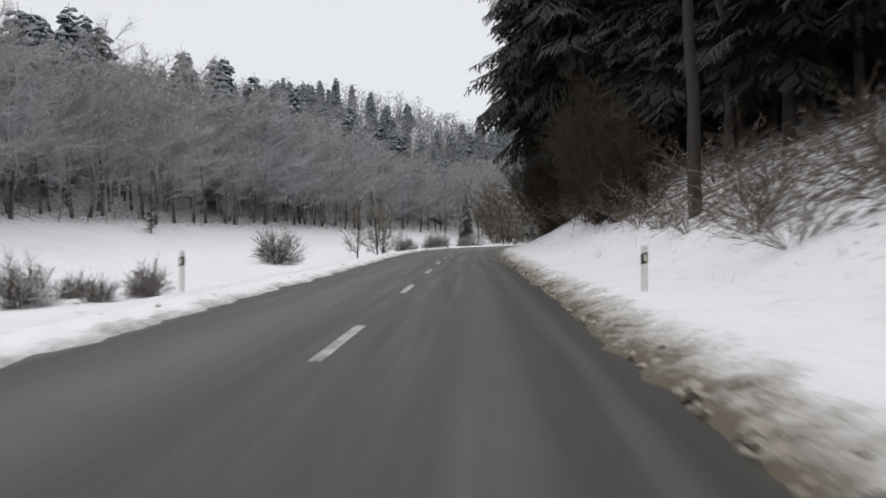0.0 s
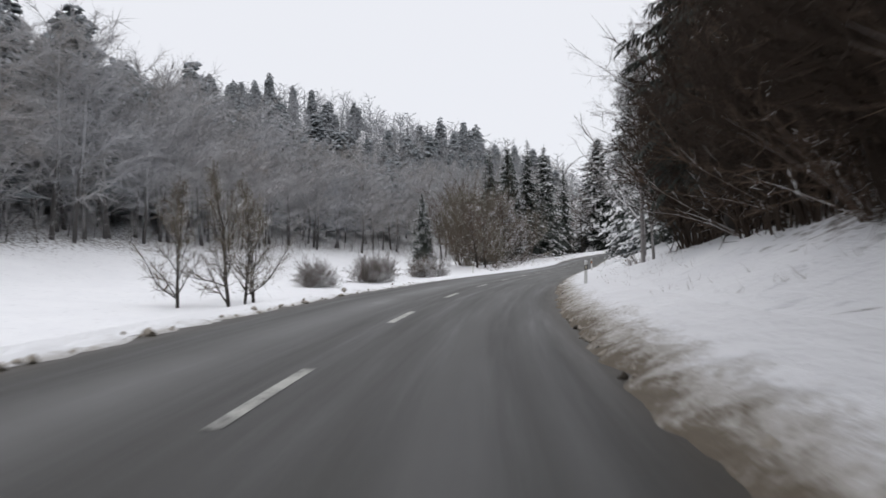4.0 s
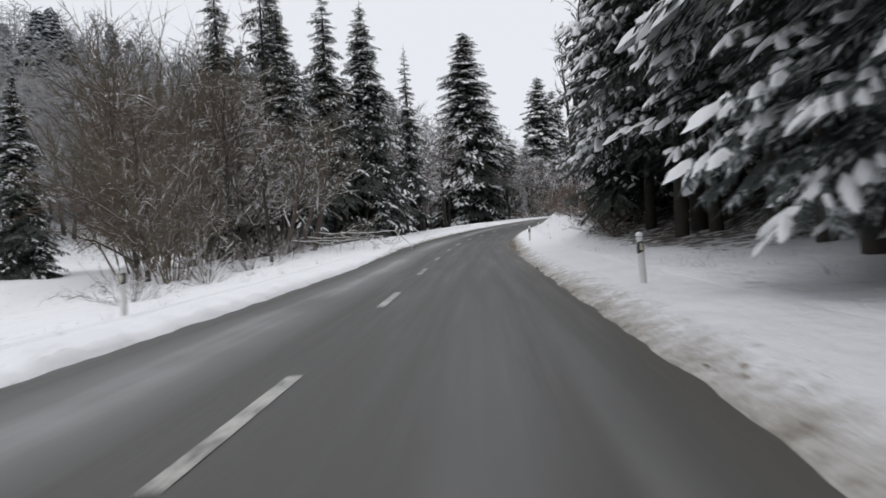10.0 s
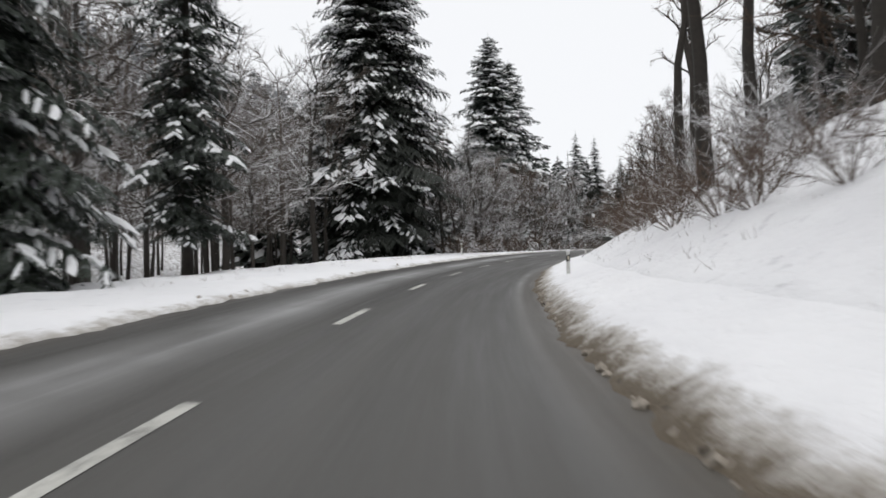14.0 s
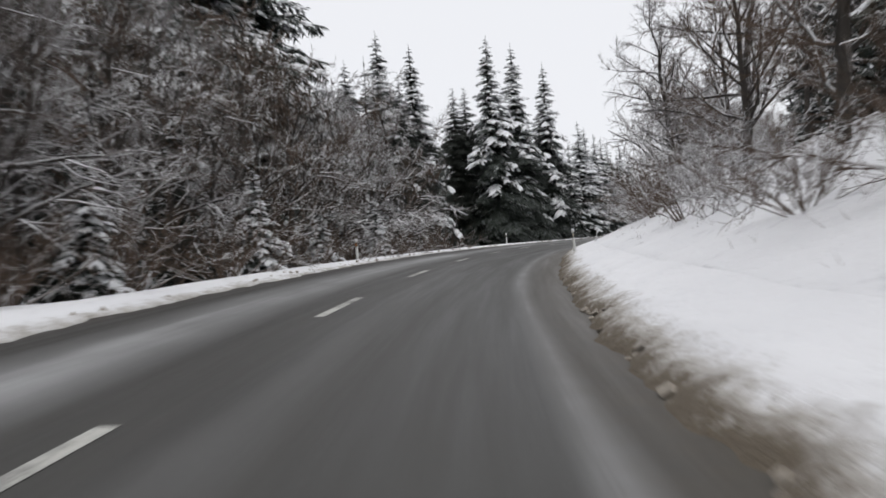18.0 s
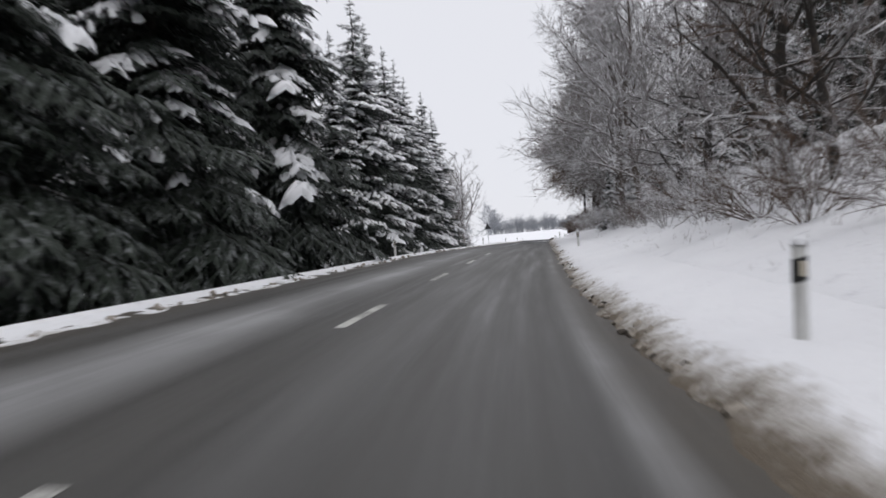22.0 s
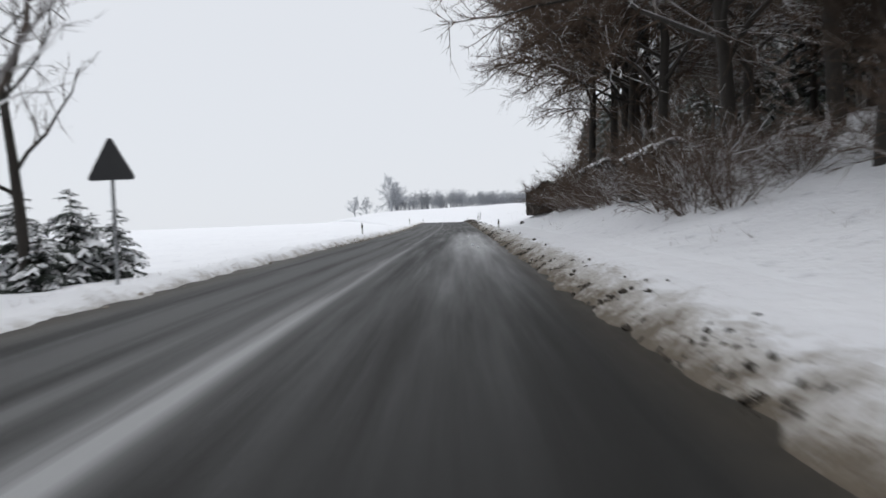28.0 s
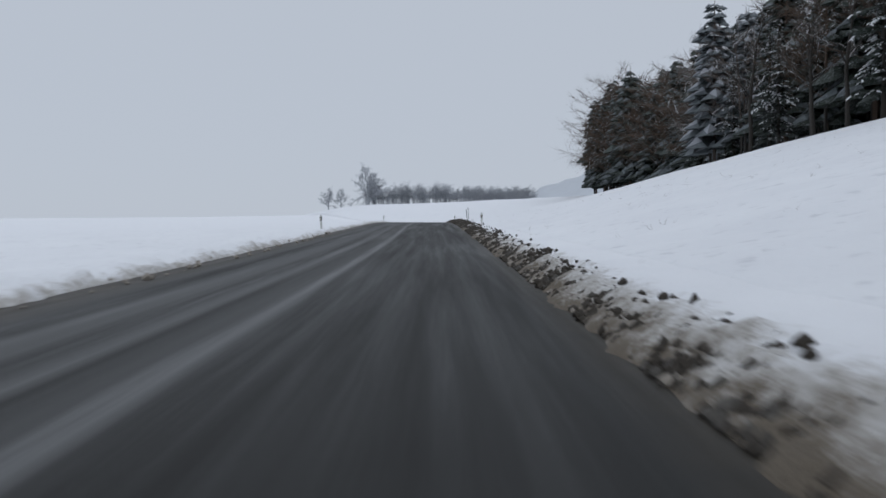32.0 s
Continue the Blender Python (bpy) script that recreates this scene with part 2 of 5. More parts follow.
        return k.add("MapRange", Value=k.math("ABSOLUTE", k.math("SUBTRACT", sway, c)), From_Min=w, From_Max=core * w).outputs[0]

    sway = k.math("ADD", across, k.math("MULTIPLY", k.math("SUBTRACT", k.noise(0.035, 2, 0.5, k.add("CombineXYZ", Y=along).outputs[0]), 0.5), 0.5))
    sway = k.math("ADD", sway, k.math("MULTIPLY", k.math("SUBTRACT", streak, 0.5), 0.35))
    early, bend = k.ramp(along, 158.0, 130.0), k.ramp(along, 190.0, 215.0)
    lane = k.math("ADD", k.math("MULTIPLY", k.math("ADD", band(1.70, 0.42, 0.4), k.math("MULTIPLY", band(2.62, 0.24, 0.3), 0.8)), k.math("MULTIPLY", early, 0.4)), k.math("MULTIPLY", band(3.1, 0.28), k.math("MULTIPLY", bend, 0.55)))
    lane = k.math("ADD", lane, k.math("MULTIPLY", band(0.8, 0.5), k.math("MULTIPLY", bend, 0.14)))
    salt = k.math("ADD", k.math("MULTIPLY", band(-1.55, 1.0), 0.75), lane)
    salt = k.math("MULTIPLY", salt, k.add("MapRange", Value=k.math("ADD", streak, patch), From_Min=0.6, From_Max=1.25, To_Min=0.2, To_Max=1.5).outputs[0])
    salt = k.math("MULTIPLY", salt, k.add("MapRange", Value=along, From_Min=40.0, From_Max=130.0, To_Min=0.35, To_Max=1.0).outputs[0])
    long = k.add("CombineXYZ", X=across, Y=k.math("MULTIPLY", along, 0.004)).outputs[0]
    bands = k.math("ADD", k.math("MULTIPLY", k.noise(1.15, 2, 0.5, long), 0.8), k.math("MULTIPLY", streak, 0.25))
    wet = k.ramp(along, 348.0, 388.0)
    slim = k.add("MapRange", Value=along, From_Min=398.0, From_Max=420.0, To_Min=1.0, To_Max=0.0).outputs[0]
    middle = k.math("ADD", k.math("MULTIPLY", band(-0.45, 0.55, 0.35), k.math("ADD", k.math("ADD", 0.3, k.math("MULTIPLY", slim, 0.6)), k.math("MULTIPLY", k.ramp(along, 394.0, 382.0), 0.6))), k.math("MULTIPLY", band(-0.28, 0.20, 0.2), 0.7))
    lines = k.math("ADD", middle, k.math("MULTIPLY", band(-1.25, 0.3, 0.3), 0.6))
    lines = k.math("ADD", lines, k.math("ADD", k.math("MULTIPLY", band(-2.1, 0.5, 0.4), 0.5), k.math("MULTIPLY", band(-3.2, 0.4, 0.3), 0.4)))
    lines = k.math("MULTIPLY", lines, k.add("MapRange", Value=streak, From_Min=0.3, From_Max=0.7, To_Min=0.45, To_Max=1.2).outputs[0])
    base = k.mix(k.math("MULTIPLY", wet, 0.9), base, (0.015, 0.0148, 0.014))
    late = k.math("MULTIPLY", wet, k.math("ADD", k.math("MULTIPLY", k.ramp(bands, 0.52, 0.75), 0.07), lines))
    salt = k.math("ADD", k.math("MULTIPLY", k.math("MULTIPLY", salt, 0.8), k.math("SUBTRACT", 1.0, wet)), k.math("MULTIPLY", late, 0.6))
    edge = k.ramp(k.math("ABSOLUTE", across), 2.9, 3.6)
    c = k.mix(salt, base, (0.38, 0.385, 0.39))
    c = k.mix(k.math("MULTIPLY", edge, k.noise(3.0, 4)), c, (0.10, 0.085, 0.065))
    c = k.mix(k.math("MULTIPLY", grain, 0.25), c, (0.03, 0.03, 0.03))
    # drifted snow lies over the far end of the road
    c = k.mix(k.ramp(along, 690.0, 740.0), c, SNOW)
    k.colour(c).bump(grain, 0.35, 0.006)
    # the damp stretch near the field is darker and duller, but for the polished lane
    polish = k.math("MULTIPLY", band(2.2, 1.2, 0.4), k.math("MULTIPLY", k.ramp(along, 396.0, 416.0), k.ramp(along, 446.0, 432.0)))
    sheen = k.math("MULTIPLY", polish, 0.42)
    gloss = k.math("ADD", k.math("SUBTRACT", 0.3, k.math("MULTIPLY", wet, 0.2)), sheen)
    k.t.links.new(gloss, k.p.inputs["Specular IOR Level"])
    rr = k.add("MapRange", Value=k.math("ADD", streak, salt), From_Min=0.3, From_Max=0.9, To_Min=0.40, To_Max=0.8)
    k.t.links.new(k.math("MULTIPLY", rr.outputs[0], k.math("SUBTRACT", 1.0, k.math("MULTIPLY", polish, 0.4))), k.p.inputs["Roughness"])
    return k.m


def bark_material(name, dark, light, snow_at=0.35, amount=1.0):
    """Bark with snow lying along the upper side of limbs and twigs."""
    k = Nodes(name, 0.85)
    n = k.noise(5.0, 5, 0.7)
    c = k.mix(n, dark, light)
    lie = k.math("MULTIPLY", k.ramp(k.math("ADD", k.up(), k.math("MULTIPLY", k.noise(1.3, 3), 0.5)), snow_at + 0.25, snow_at + 0.6), amount)
    k.colour(k.mix(lie, c, SNOW)).bump(k.noise(14.0, 4), 0.6, 0.02)
    return k.m


def needle_material(name, dark, light, frost=0.35):
    """Dark green needles, hoary in patches."""
    k = Nodes(name, 0.7)
    rnd_ = k.add("ObjectInfo").outputs["Random"]
    n = k.noise(1.2, 4, 0.7)
    c = k.mix(k.math("ADD", k.math("MULTIPLY", n, 0.7), k.math("MULTIPLY", rnd_, 0.3)), dark, light)
    hoar = k.math("MULTIPLY", k.ramp(k.noise(3.3, 3, 0.7), 0.50, 0.72), frost)
    k.colour(k.mix(hoar, c, (0.55, 0.57, 0.60)))
    return k.m


def plain(name, c, rough=0.6, metal=0.0, var=0.15, scale=8.0):
    k = Nodes(name, rough)
    n = k.noise(scale, 4, 0.65)
    k.colour(k.mix(n, tuple(v * (1 - var) for v in c), tuple(min(1, v * (1 + var)) for v in c))).bump(k.noise(scale * 6, 3), 0.2, 0.004)
    k.p.inputs["Metallic"].default_value = metal
    return k.m


def worn_paint():
    """White road paint, scuffed down to the asphalt in places."""
    k = Nodes("road_paint", 0.75)
    worn = k.math("ADD", k.math("MULTIPLY", k.noise(1.1, 3), 0.6), k.math("MULTIPLY", k.noise(16.0, 4, 0.7), 0.5))
    c = k.mix(k.noise(5.0, 4), (0.42, 0.42, 0.39), (0.56, 0.56, 0.53))
    k.colour(k.mix(k.ramp(worn, 0.50, 0.68), c, (0.10, 0.10, 0.095))).bump(k.noise(50.0, 3), 0.3, 0.004)
    return k.m


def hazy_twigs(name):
    """Twigs with winter haze painted into their colour: brownish and blue-grey by turns, dusted with snow."""
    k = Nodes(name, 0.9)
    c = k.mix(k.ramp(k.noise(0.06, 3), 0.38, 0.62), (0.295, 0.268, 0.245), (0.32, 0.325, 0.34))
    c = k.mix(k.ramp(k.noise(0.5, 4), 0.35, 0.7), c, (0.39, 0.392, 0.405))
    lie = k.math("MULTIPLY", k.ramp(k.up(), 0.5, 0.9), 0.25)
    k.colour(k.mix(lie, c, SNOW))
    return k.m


M_SNOW, M_GROUND, M_BERM, M_ROAD = snow_material(), ground_material(), berm_material(), asphalt_material()
M_PAINT = worn_paint()
M_BARK = bark_material("bark", (0.014, 0.012, 0.010), (0.052, 0.044, 0.036), 0.55)
M_TWIG = bark_material("frosted_twigs", (0.055, 0.045, 0.038), (0.15, 0.12, 0.10), 0.25)
M_BROWN = bark_material("brown_twigs", (0.050, 0.034, 0.024), (0.14, 0.095, 0.066), 0.45)
M_HEDGE = bark_material("dry_hedge_twigs", (0.016, 0.010, 0.006), (0.060, 0.038, 0.023), 0.8, 0.5)
M_OLIVE = bark_material("olive_twigs", (0.060, 0.050, 0.036), (0.17, 0.14, 0.10), 0.45)
M_FROST = bark_material("white_frosted_twigs", (0.17, 0.155, 0.15), (0.34, 0.32, 0.315), 0.05)
M_FAR = hazy_twigs("haze_pale_twigs")
# ridge twigs and needles, distance haze painted in as grey
M_RIDGE_HAZE = bark_material("ridge_haze_twigs", (0.17, 0.175, 0.185), (0.27, 0.276, 0.29), 0.30, 0.3)
M_NEEDLE_HAZE = needle_material("ridge_haze_needles", (0.10, 0.113, 0.12), (0.19, 0.205, 0.213))
M_NEEDLE = needle_material("spruce_needles", (0.006, 0.010, 0.007), (0.027, 0.040, 0.026))
M_NEEDLE_HOAR = needle_material("frosted_needles", (0.020, 0.028, 0.026), (0.060, 0.078, 0.074), 0.8)
# darkened copy of the needles, the wood's shade put into the colour
M_NEEDLE_DARK = needle_material("shade_dark_needles", (0.004, 0.006, 0.004), (0.016, 0.023, 0.014), 0.05)
# far needles, and the grey of far snow and twigs: pale colours carry the haze
M_NEEDLE_FAR = needle_material("haze_pale_needles", (0.085, 0.100, 0.108), (0.165, 0.185, 0.192))
M_FAR_HAZE = plain("haze_pale_grey", (0.34, 0.355, 0.38), 0.8, 0, 0.1, 0.4)
# lower trunks of the far trees, darker than their twigs
M_FAR_TRUNK = plain("dark_far_trunks", (0.075, 0.07, 0.068), 0.9, 0, 0.3, 1.5)
M_CLUMP = plain("branch_snow", (0.82, 0.83, 0.85), 0.7, 0, 0.03, 3.0)
M_POST = plain("post_white", (0.62, 0.62, 0.60), 0.55, 0, 0.2, 6.0)
M_BLACK = plain("post_black", (0.02, 0.02, 0.02), 0.5)
M_REFLECT = plain("reflector", (0.55, 0.50, 0.40), 0.2)
M_ORANGE = plain("reflector_amber", (0.60, 0.22, 0.05), 0.25)
M_ZINC = plain("zinc", (0.36, 0.37, 0.38), 0.45, 0.7)
M_SIGNBACK = plain("sign_back", (0.035, 0.036, 0.038), 0.6)
M_LOG = plain("log_bark", (0.040, 0.031, 0.024), 0.9, 0, 0.5, 9.0)
M_LOGEND = plain("log_end", (0.085, 0.066, 0.050), 0.85, 0, 0.7, 7.0)
# pale blue-grey in which the far hill's haze is painted
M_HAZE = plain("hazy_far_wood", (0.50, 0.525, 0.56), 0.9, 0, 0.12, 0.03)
M_STONE = plain("dark_stone", (0.05, 0.047, 0.043), 0.85, 0, 0.4, 9.0)
M_TARP = plain("tarpaulin", (0.030, 0.032, 0.034), 0.55)


# ---- mesh helpers ----
def mesh_of(name, verts, faces, mats, index=None, smooth_shade=False, uv=None):
    verts = np.asarray(verts, dtype=float)
    me = bpy.data.meshes.new(name)
    f = np.asarray(faces, dtype=np.int32)
    n, w = f.shape
    me.vertices.add(len(verts))
    me.vertices.foreach_set("co", verts.ravel())
    me.loops.add(n * w)
    me.loops.foreach_set("vertex_index", f.ravel())
    me.polygons.add(n)
    me.polygons.foreach_set("loop_start", np.arange(0, n * w, w, dtype=np.int32))
    for m in mats if isinstance(mats, (list, tuple)) else [mats]:
        me.materials.append(m)
    if index is not None:
        me.polygons.foreach_set("material_index", np.asarray(index, dtype=np.int32))
    me.polygons.foreach_set("use_smooth", np.full(n, smooth_shade))
    if uv is not None:
        layer = me.uv_layers.new(name="UVMap")
        layer.data.foreach_set("uv", np.asarray(uv, dtype=float)[f.ravel()].ravel())
    me.update(calc_edges=True)
    me.validate()
    return me


def part(name, me, parent, label=""):
    ob = new(name, me)
    ob.parent = parent
    if label:
        ob["label"] = label
    return ob


def strip_grid(rows, cols):
    """Quads of a grid of rows x cols points."""
    i = np.arange(rows * cols).reshape(rows, cols)
    return np.stack([i[:-1, :-1], i[:-1, 1:], i[1:, 1:], i[1:, :-1]], -1).reshape(-1, 4)


def wobble(x, y, seed=0):
    """Cheap smooth unevenness, about -1 to 1."""
    a = seed * 1.7
    return (np.sin(x * 1.0 + 1.3 * np.sin(y * 0.7 + a) + a) + np.sin(y * 1.31 + 1.1 * np.sin(x * 0.83 - a)) + np.sin(x * 2.3 - y * 1.9 + a)) / 3


class Heap:
    """Collects triangles of many shapes into one mesh."""

    def __init__(self):
        self.v, self.f, self.i, self.n = [], [], [], 0

    def add(self, v, f, k=0):
        self.v.append(v)
        self.f.append(f + self.n)
        self.i.append(np.zeros(len(f), int) + k)
        self.n += len(v)

    def mesh(self, name, mats, smooth_shade=False):
        return mesh_of(name, np.concatenate(self.v), np.concatenate(self.f), mats, np.concatenate(self.i), smooth_shade)

    def arrays(self):
        return np.concatenate(self.v), np.concatenate(self.f), np.concatenate(self.i)


def tube(points, radii, sides):
    """Triangles of a tapered tube through the points; the last radius may be 0."""
    p = np.asarray(points, float)
    d = np.gradient(p, axis=0)
    d /= np.linalg.norm(d, axis=1)[:, None] + 1e-9
    ref = np.array([0.0, 0, 1]) if abs(d[0, 2]) < 0.8 else np.array([1.0, 0, 0])
    a = np.cross(d, ref)
    a /= np.linalg.norm(a, axis=1)[:, None] + 1e-9
    b = np.cross(d, a)
    ang = np.arange(sides) * 2 * np.pi / sides
    r = np.asarray(radii, float)[:, None, None]
    v = p[:, None] + r * (np.cos(ang)[None, :, None] * a[:, None] + np.sin(ang)[None, :, None] * b[:, None])
    i = np.arange(len(p) * sides).reshape(len(p), sides)
    j = np.roll(i, -1, 1)
    f = np.concatenate([np.stack([i[:-1], i[1:], j[:-1]], -1).reshape(-1, 3), np.stack([j[:-1], i[1:], j[1:]], -1).reshape(-1, 3)])
    return v.reshape(-1, 3), f


SPIKE_F = np.array([[0, 3, 1], [1, 3, 2], [2, 3, 0]])


def spikes(base, tip, r):
    """Many three-sided twigs at once: arrays of base and tip points and radii."""
    d = tip - base
    d = d / (np.linalg.norm(d, axis=1)[:, None] + 1e-9)
    a = np.cross(d, np.array([0.31, 0.17, 0.93]))
    a /= np.linalg.norm(a, axis=1)[:, None] + 1e-9
    b = np.cross(d, a)
    r = np.asarray(r)[:, None]
    ring = [base + r * (math.cos(t) * a + math.sin(t) * b) for t in (0, 2.094, 4.189)]
    v = np.stack(ring + [tip], 1).reshape(-1, 3)
    f = (SPIKE_F[None] + 4 * np.arange(len(base))[:, None, None]).reshape(-1, 3)
    return v, f


# ---- ground, road and ploughed snow ----
S_NEAR = np.concatenate([np.arange(-60, 500, 1.5), np.arange(500, 800, 8), np.arange(800, 1650, 50)])
LEFT_U = [-1500, -900, -560, -400, -300, -230, -160, -130, -105, -80, -65, -52, -40, -33, -26, -20, -16, -13, -11, -10, -8.6, -7.4, -6.6, -6, -5.4, -4.9, -4.4, -4.05, -3.7]
RIGHT_U = [3.7, 4.05, 4.4, 4.9, 5.2, 5.42, 5.7, 6, 6.7, 7.6, 8.6, 10, 11.5, 13.5, 16, 20, 25, 32, 40, 50, 62, 75, 90]


def build_ground():
    wide = np.interp(S_NEAR, [-60, 330, 400, 1650], [140, 140, 420, 900])
    cols = [np.full(len(S_NEAR), float(u)) for u in LEFT_U + [-3.0, 0.0, 3.0] + RIGHT_U] + [np.maximum(110, wide * 0.4), np.maximum(125, wide * 0.7), wide]
    u = np.stack(cols, 1)
    s = np.repeat(S_NEAR[:, None], u.shape[1], 1)
    x, y = plan(s, u)
    z = ground(s, u)
    far = np.clip((np.abs(u) - 4.2) / 3, 0, 1)
    z = z + far * (0.10 * wobble(s * 0.9, u * 1.1, 1) + 0.22 * np.clip((np.abs(u) - 6) / 20, 0, 1) * wobble(s * 0.23, u * 0.21, 2))
    z = np.where(np.abs(u) < 4.1, z - 0.10, z)
    z = np.where((u > 3.9) & (u < 5.0), z - 0.40, np.where((u > 5) & (u < 5.3), z - 0.10, z))
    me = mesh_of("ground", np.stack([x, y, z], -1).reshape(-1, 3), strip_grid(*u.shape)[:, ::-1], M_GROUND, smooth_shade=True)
    # where woods stand, litter shows through the snow
    r = np.clip((u - 7.5) / 4, 0, 1) * np.interp(s, [-60, 60, 80, 112, 128, 430, 445], [1, 1, .25, .75, .9, .75, 0])
    r = np.maximum(r, np.clip((u - 5.8) / 2.5, 0, 1) * np.interp(s, [0, 70, 78], [1.05, 1.05, 0]))
    l = np.clip((-u - 6.5) / 4, 0, 1) * np.interp(s, [185, 215, 370, 395], [0, .8, .8, 0])
    l = np.maximum(l, np.clip((-u - 45) / 5, 0, 1) * np.interp(s, [352, 375], [0.9, 0]))
    r = np.maximum(r, np.clip((u - 6) / 1.5, 0, 1) * np.interp(s, [152, 160, 171, 178], [0, 1.1, 1.1, 0]))
    at_ = me.attributes.new("litter", "FLOAT", "POINT")
    at_.data.foreach_set("value", np.clip(r + l, 0, 1.3).ravel())
    tagged(new("ground", me), "snow-covered valley ground rising into wooded slopes", "ground", kind="structure")


def edge_right(s):
    return knots(EDGE, s)


def build_road():
    s = np.concatenate([np.arange(-40, 560, 1.0), np.arange(560, 1650, 6.0)])
    cols = [-3.9, -2.6, -1.3, 0, 1.3, 2.6, 3.9, 4.5]
    u = np.repeat(np.array(cols)[None], len(s), 0)
    sg = np.repeat(s[:, None], len(cols), 1)
    x, y, z, h, b = line(sg)
    px, py = plan(sg, u)
    pz = z - b * u
    me = mesh_of("road", np.stack([px, py, pz], -1).reshape(-1, 3), strip_grid(*u.shape)[:, ::-1], M_ROAD, smooth_shade=True, uv=np.stack([u, sg], -1).reshape(-1, 2))
    road = tagged(new("road", me), "worn grey asphalt country road with dried salt streaks", "road", kind="structure")
    for i in range(0, 64):
        a = 7.4 + 9 * (i - 2)
        if a > 345:
            break
        ss = np.linspace(a, a + 3, 7)
        w = 0.075
        sgrid = np.repeat(ss[:, None], 2, 1)
        ug = np.repeat(np.array([[-w, w]]), 7, 0)
        x, y, z, h, b = line(sgrid)
        px, py = plan(sgrid, ug)
        v = np.stack([px, py, z - b * ug + 0.006], -1).reshape(-1, 3)
        part("lane_dash", mesh_of("lane_dash", v, strip_grid(7, 2)[:, ::-1], M_PAINT), road)
    return road


def build_berm(side, height, name, label):
    s = np.concatenate([np.arange(-30, 470, 0.22), np.arange(470, 640, 1.5)])
    n = 17
    f = np.linspace(0, 1, n)
    inner = edge_right(s) if side > 0 else np.interp(s, [-30, 0, 80, 100, 125, 165, 185, 235, 300, 330, 380, 440, 640], [2.9, 2.9, 3.6, 3.3, 2.95, 2.8, 3.4, 3.3, 3.3, 3.6, 3.6, 4.0, 4.0])
    rag = 0.16 * wobble(s * 1.9, s * 0.37, 3) + 0.07 * wobble(s * 7.1, s * 3.3, 4)
    rag = rag * np.interp(s, [88, 98, 166, 178], [1, 0.35, 0.35, 1])
    width = 5.45 - inner if side > 0 else np.interp(s, [-30, 640], [1.9, 1.7])
    sg = np.repeat(s[:, None], n, 1)
    ug = (inner + rag - 0.1)[:, None] + f[None] * (width - rag)[:, None]
    hgt = np.interp(s, *height)
    shape = np.interp(f, [0, .12, .3, .5, .7, 1], [0, .6, .9, .8, .4, 0.0])
    lump = 1 + 0.5 * wobble(sg * 1.7, ug * 2.3, 5) + 0.5 * wobble(sg * 4.3, ug * 5.1, 6) + 0.45 * wobble(sg * 11, ug * 10, 7)
    x, y, z, h, b = line(sg)
    px, py = plan(sg, side * ug)
    road_z = z - b * side * ug
    ou = side * (inner + width)
    outer = (ground(s, ou) + np.clip((np.abs(ou) - 4.2) / 3, 0, 1) * 0.10 * wobble(s * 0.9, ou * 1.1, 1))[:, None]
    under = road_z * (1 - f[None]) + (outer - 0.008) * f[None]
    lump = 1 + (lump - 1) * np.interp(f, [0, 0.5, 1], [1, 1, 0.3])[None]
    pz = under + hgt[:, None] * shape[None] * lump
    pz[:, 0] = road_z[:, 0] - 0.03
    pz[:, -1] = outer[:, 0] - (0.012 if side > 0 else 0.05)
    q = strip_grid(*sg.shape)
    me = mesh_of(name, np.stack([px, py, pz], -1).reshape(-1, 3), q[:, ::-1] if side > 0 else q, M_BERM, smooth_shade=True,
                 uv=np.stack([f[None] * (width[:, None] / np.interp(s, [90, 120, 150, 170, 190, 350, 390], [1.6, 1.8, 2.0, 1.6, 1.0, 1.0, 1.75])[:, None] if side > 0 else 1.25 + 0 * width[:, None]) + (0 if side > 0 else 0.35), sg], -1).reshape(-1, 2))
    tagged(new(name, me), label, "snow bank", kind="structure")


def build_far_land():
    """Land below and beyond the valley, out to the horizon."""
    r = np.array([0, 400, 1000, 2200, 4200], float)
    a = np.linspace(0, 2 * np.pi, 49)
    rg, ag = np.meshgrid(r, a, indexing="ij")
    v = np.stack([180 + rg * np.cos(ag), 300 + rg * np.sin(ag), -16 - 0.004 * rg + 2.0 * wobble(rg * 0.01, ag * 5, 2)], -1)
    me = mesh_of("land_beyond", v.reshape(-1, 3), strip_grid(5, 49), M_SNOW, smooth_shade=True)
    tagged(new("land_beyond", me), "snowy land beyond the valley", "ground", kind="structure")


build_far_land()
build_ground()
road = build_road()
build_berm(1, ([-30, 60, 120, 170, 200, 300, 330, 380, 430, 640], [.10, .11, .07, .08, .09, .10, .09, .13, .16, .15]), "snow_bank_right", "low bank of ploughed snow, brown and gritty beside the asphalt")
build_berm(-1, ([-30, 150, 200, 380, 410, 640], [.13, .13, .09, .08, .24, .24]), "snow_bank_left", "low bank of ploughed snow along the far lane")


# ---- trees ----
def frond(rng, teeth, n=7):
    """One spruce bough of length 1 along x: side shoots with ragged needle combs, hanging a little."""
    hp = Heap()
    sag = rng.uniform(0.10, 0.26)
    shoots = []

    def mid(t):
        return np.array([t, 0.02 * math.sin(7 * t), -sag * t * t + 0.10 * max(0, t - 0.75)])

    for i in range(n):
        t = (i + 0.6) / n
        p = mid(t)
        for sd in (-1, 1):
            ln = (0.34 * (1 - t) ** 0.75 + 0.09) * rng.uniform(0.75, 1.2)
            a = rng.uniform(0.75, 1.05)
            q = p + np.array([ln * math.cos(a), sd * ln * math.sin(a), -rng.uniform(0.12, 0.55) * ln - rng.uniform(0, 0.04)])
            shoots.append((p, q))
            w = (0.034 + 0.022 * (1 - t)) * 7 / n
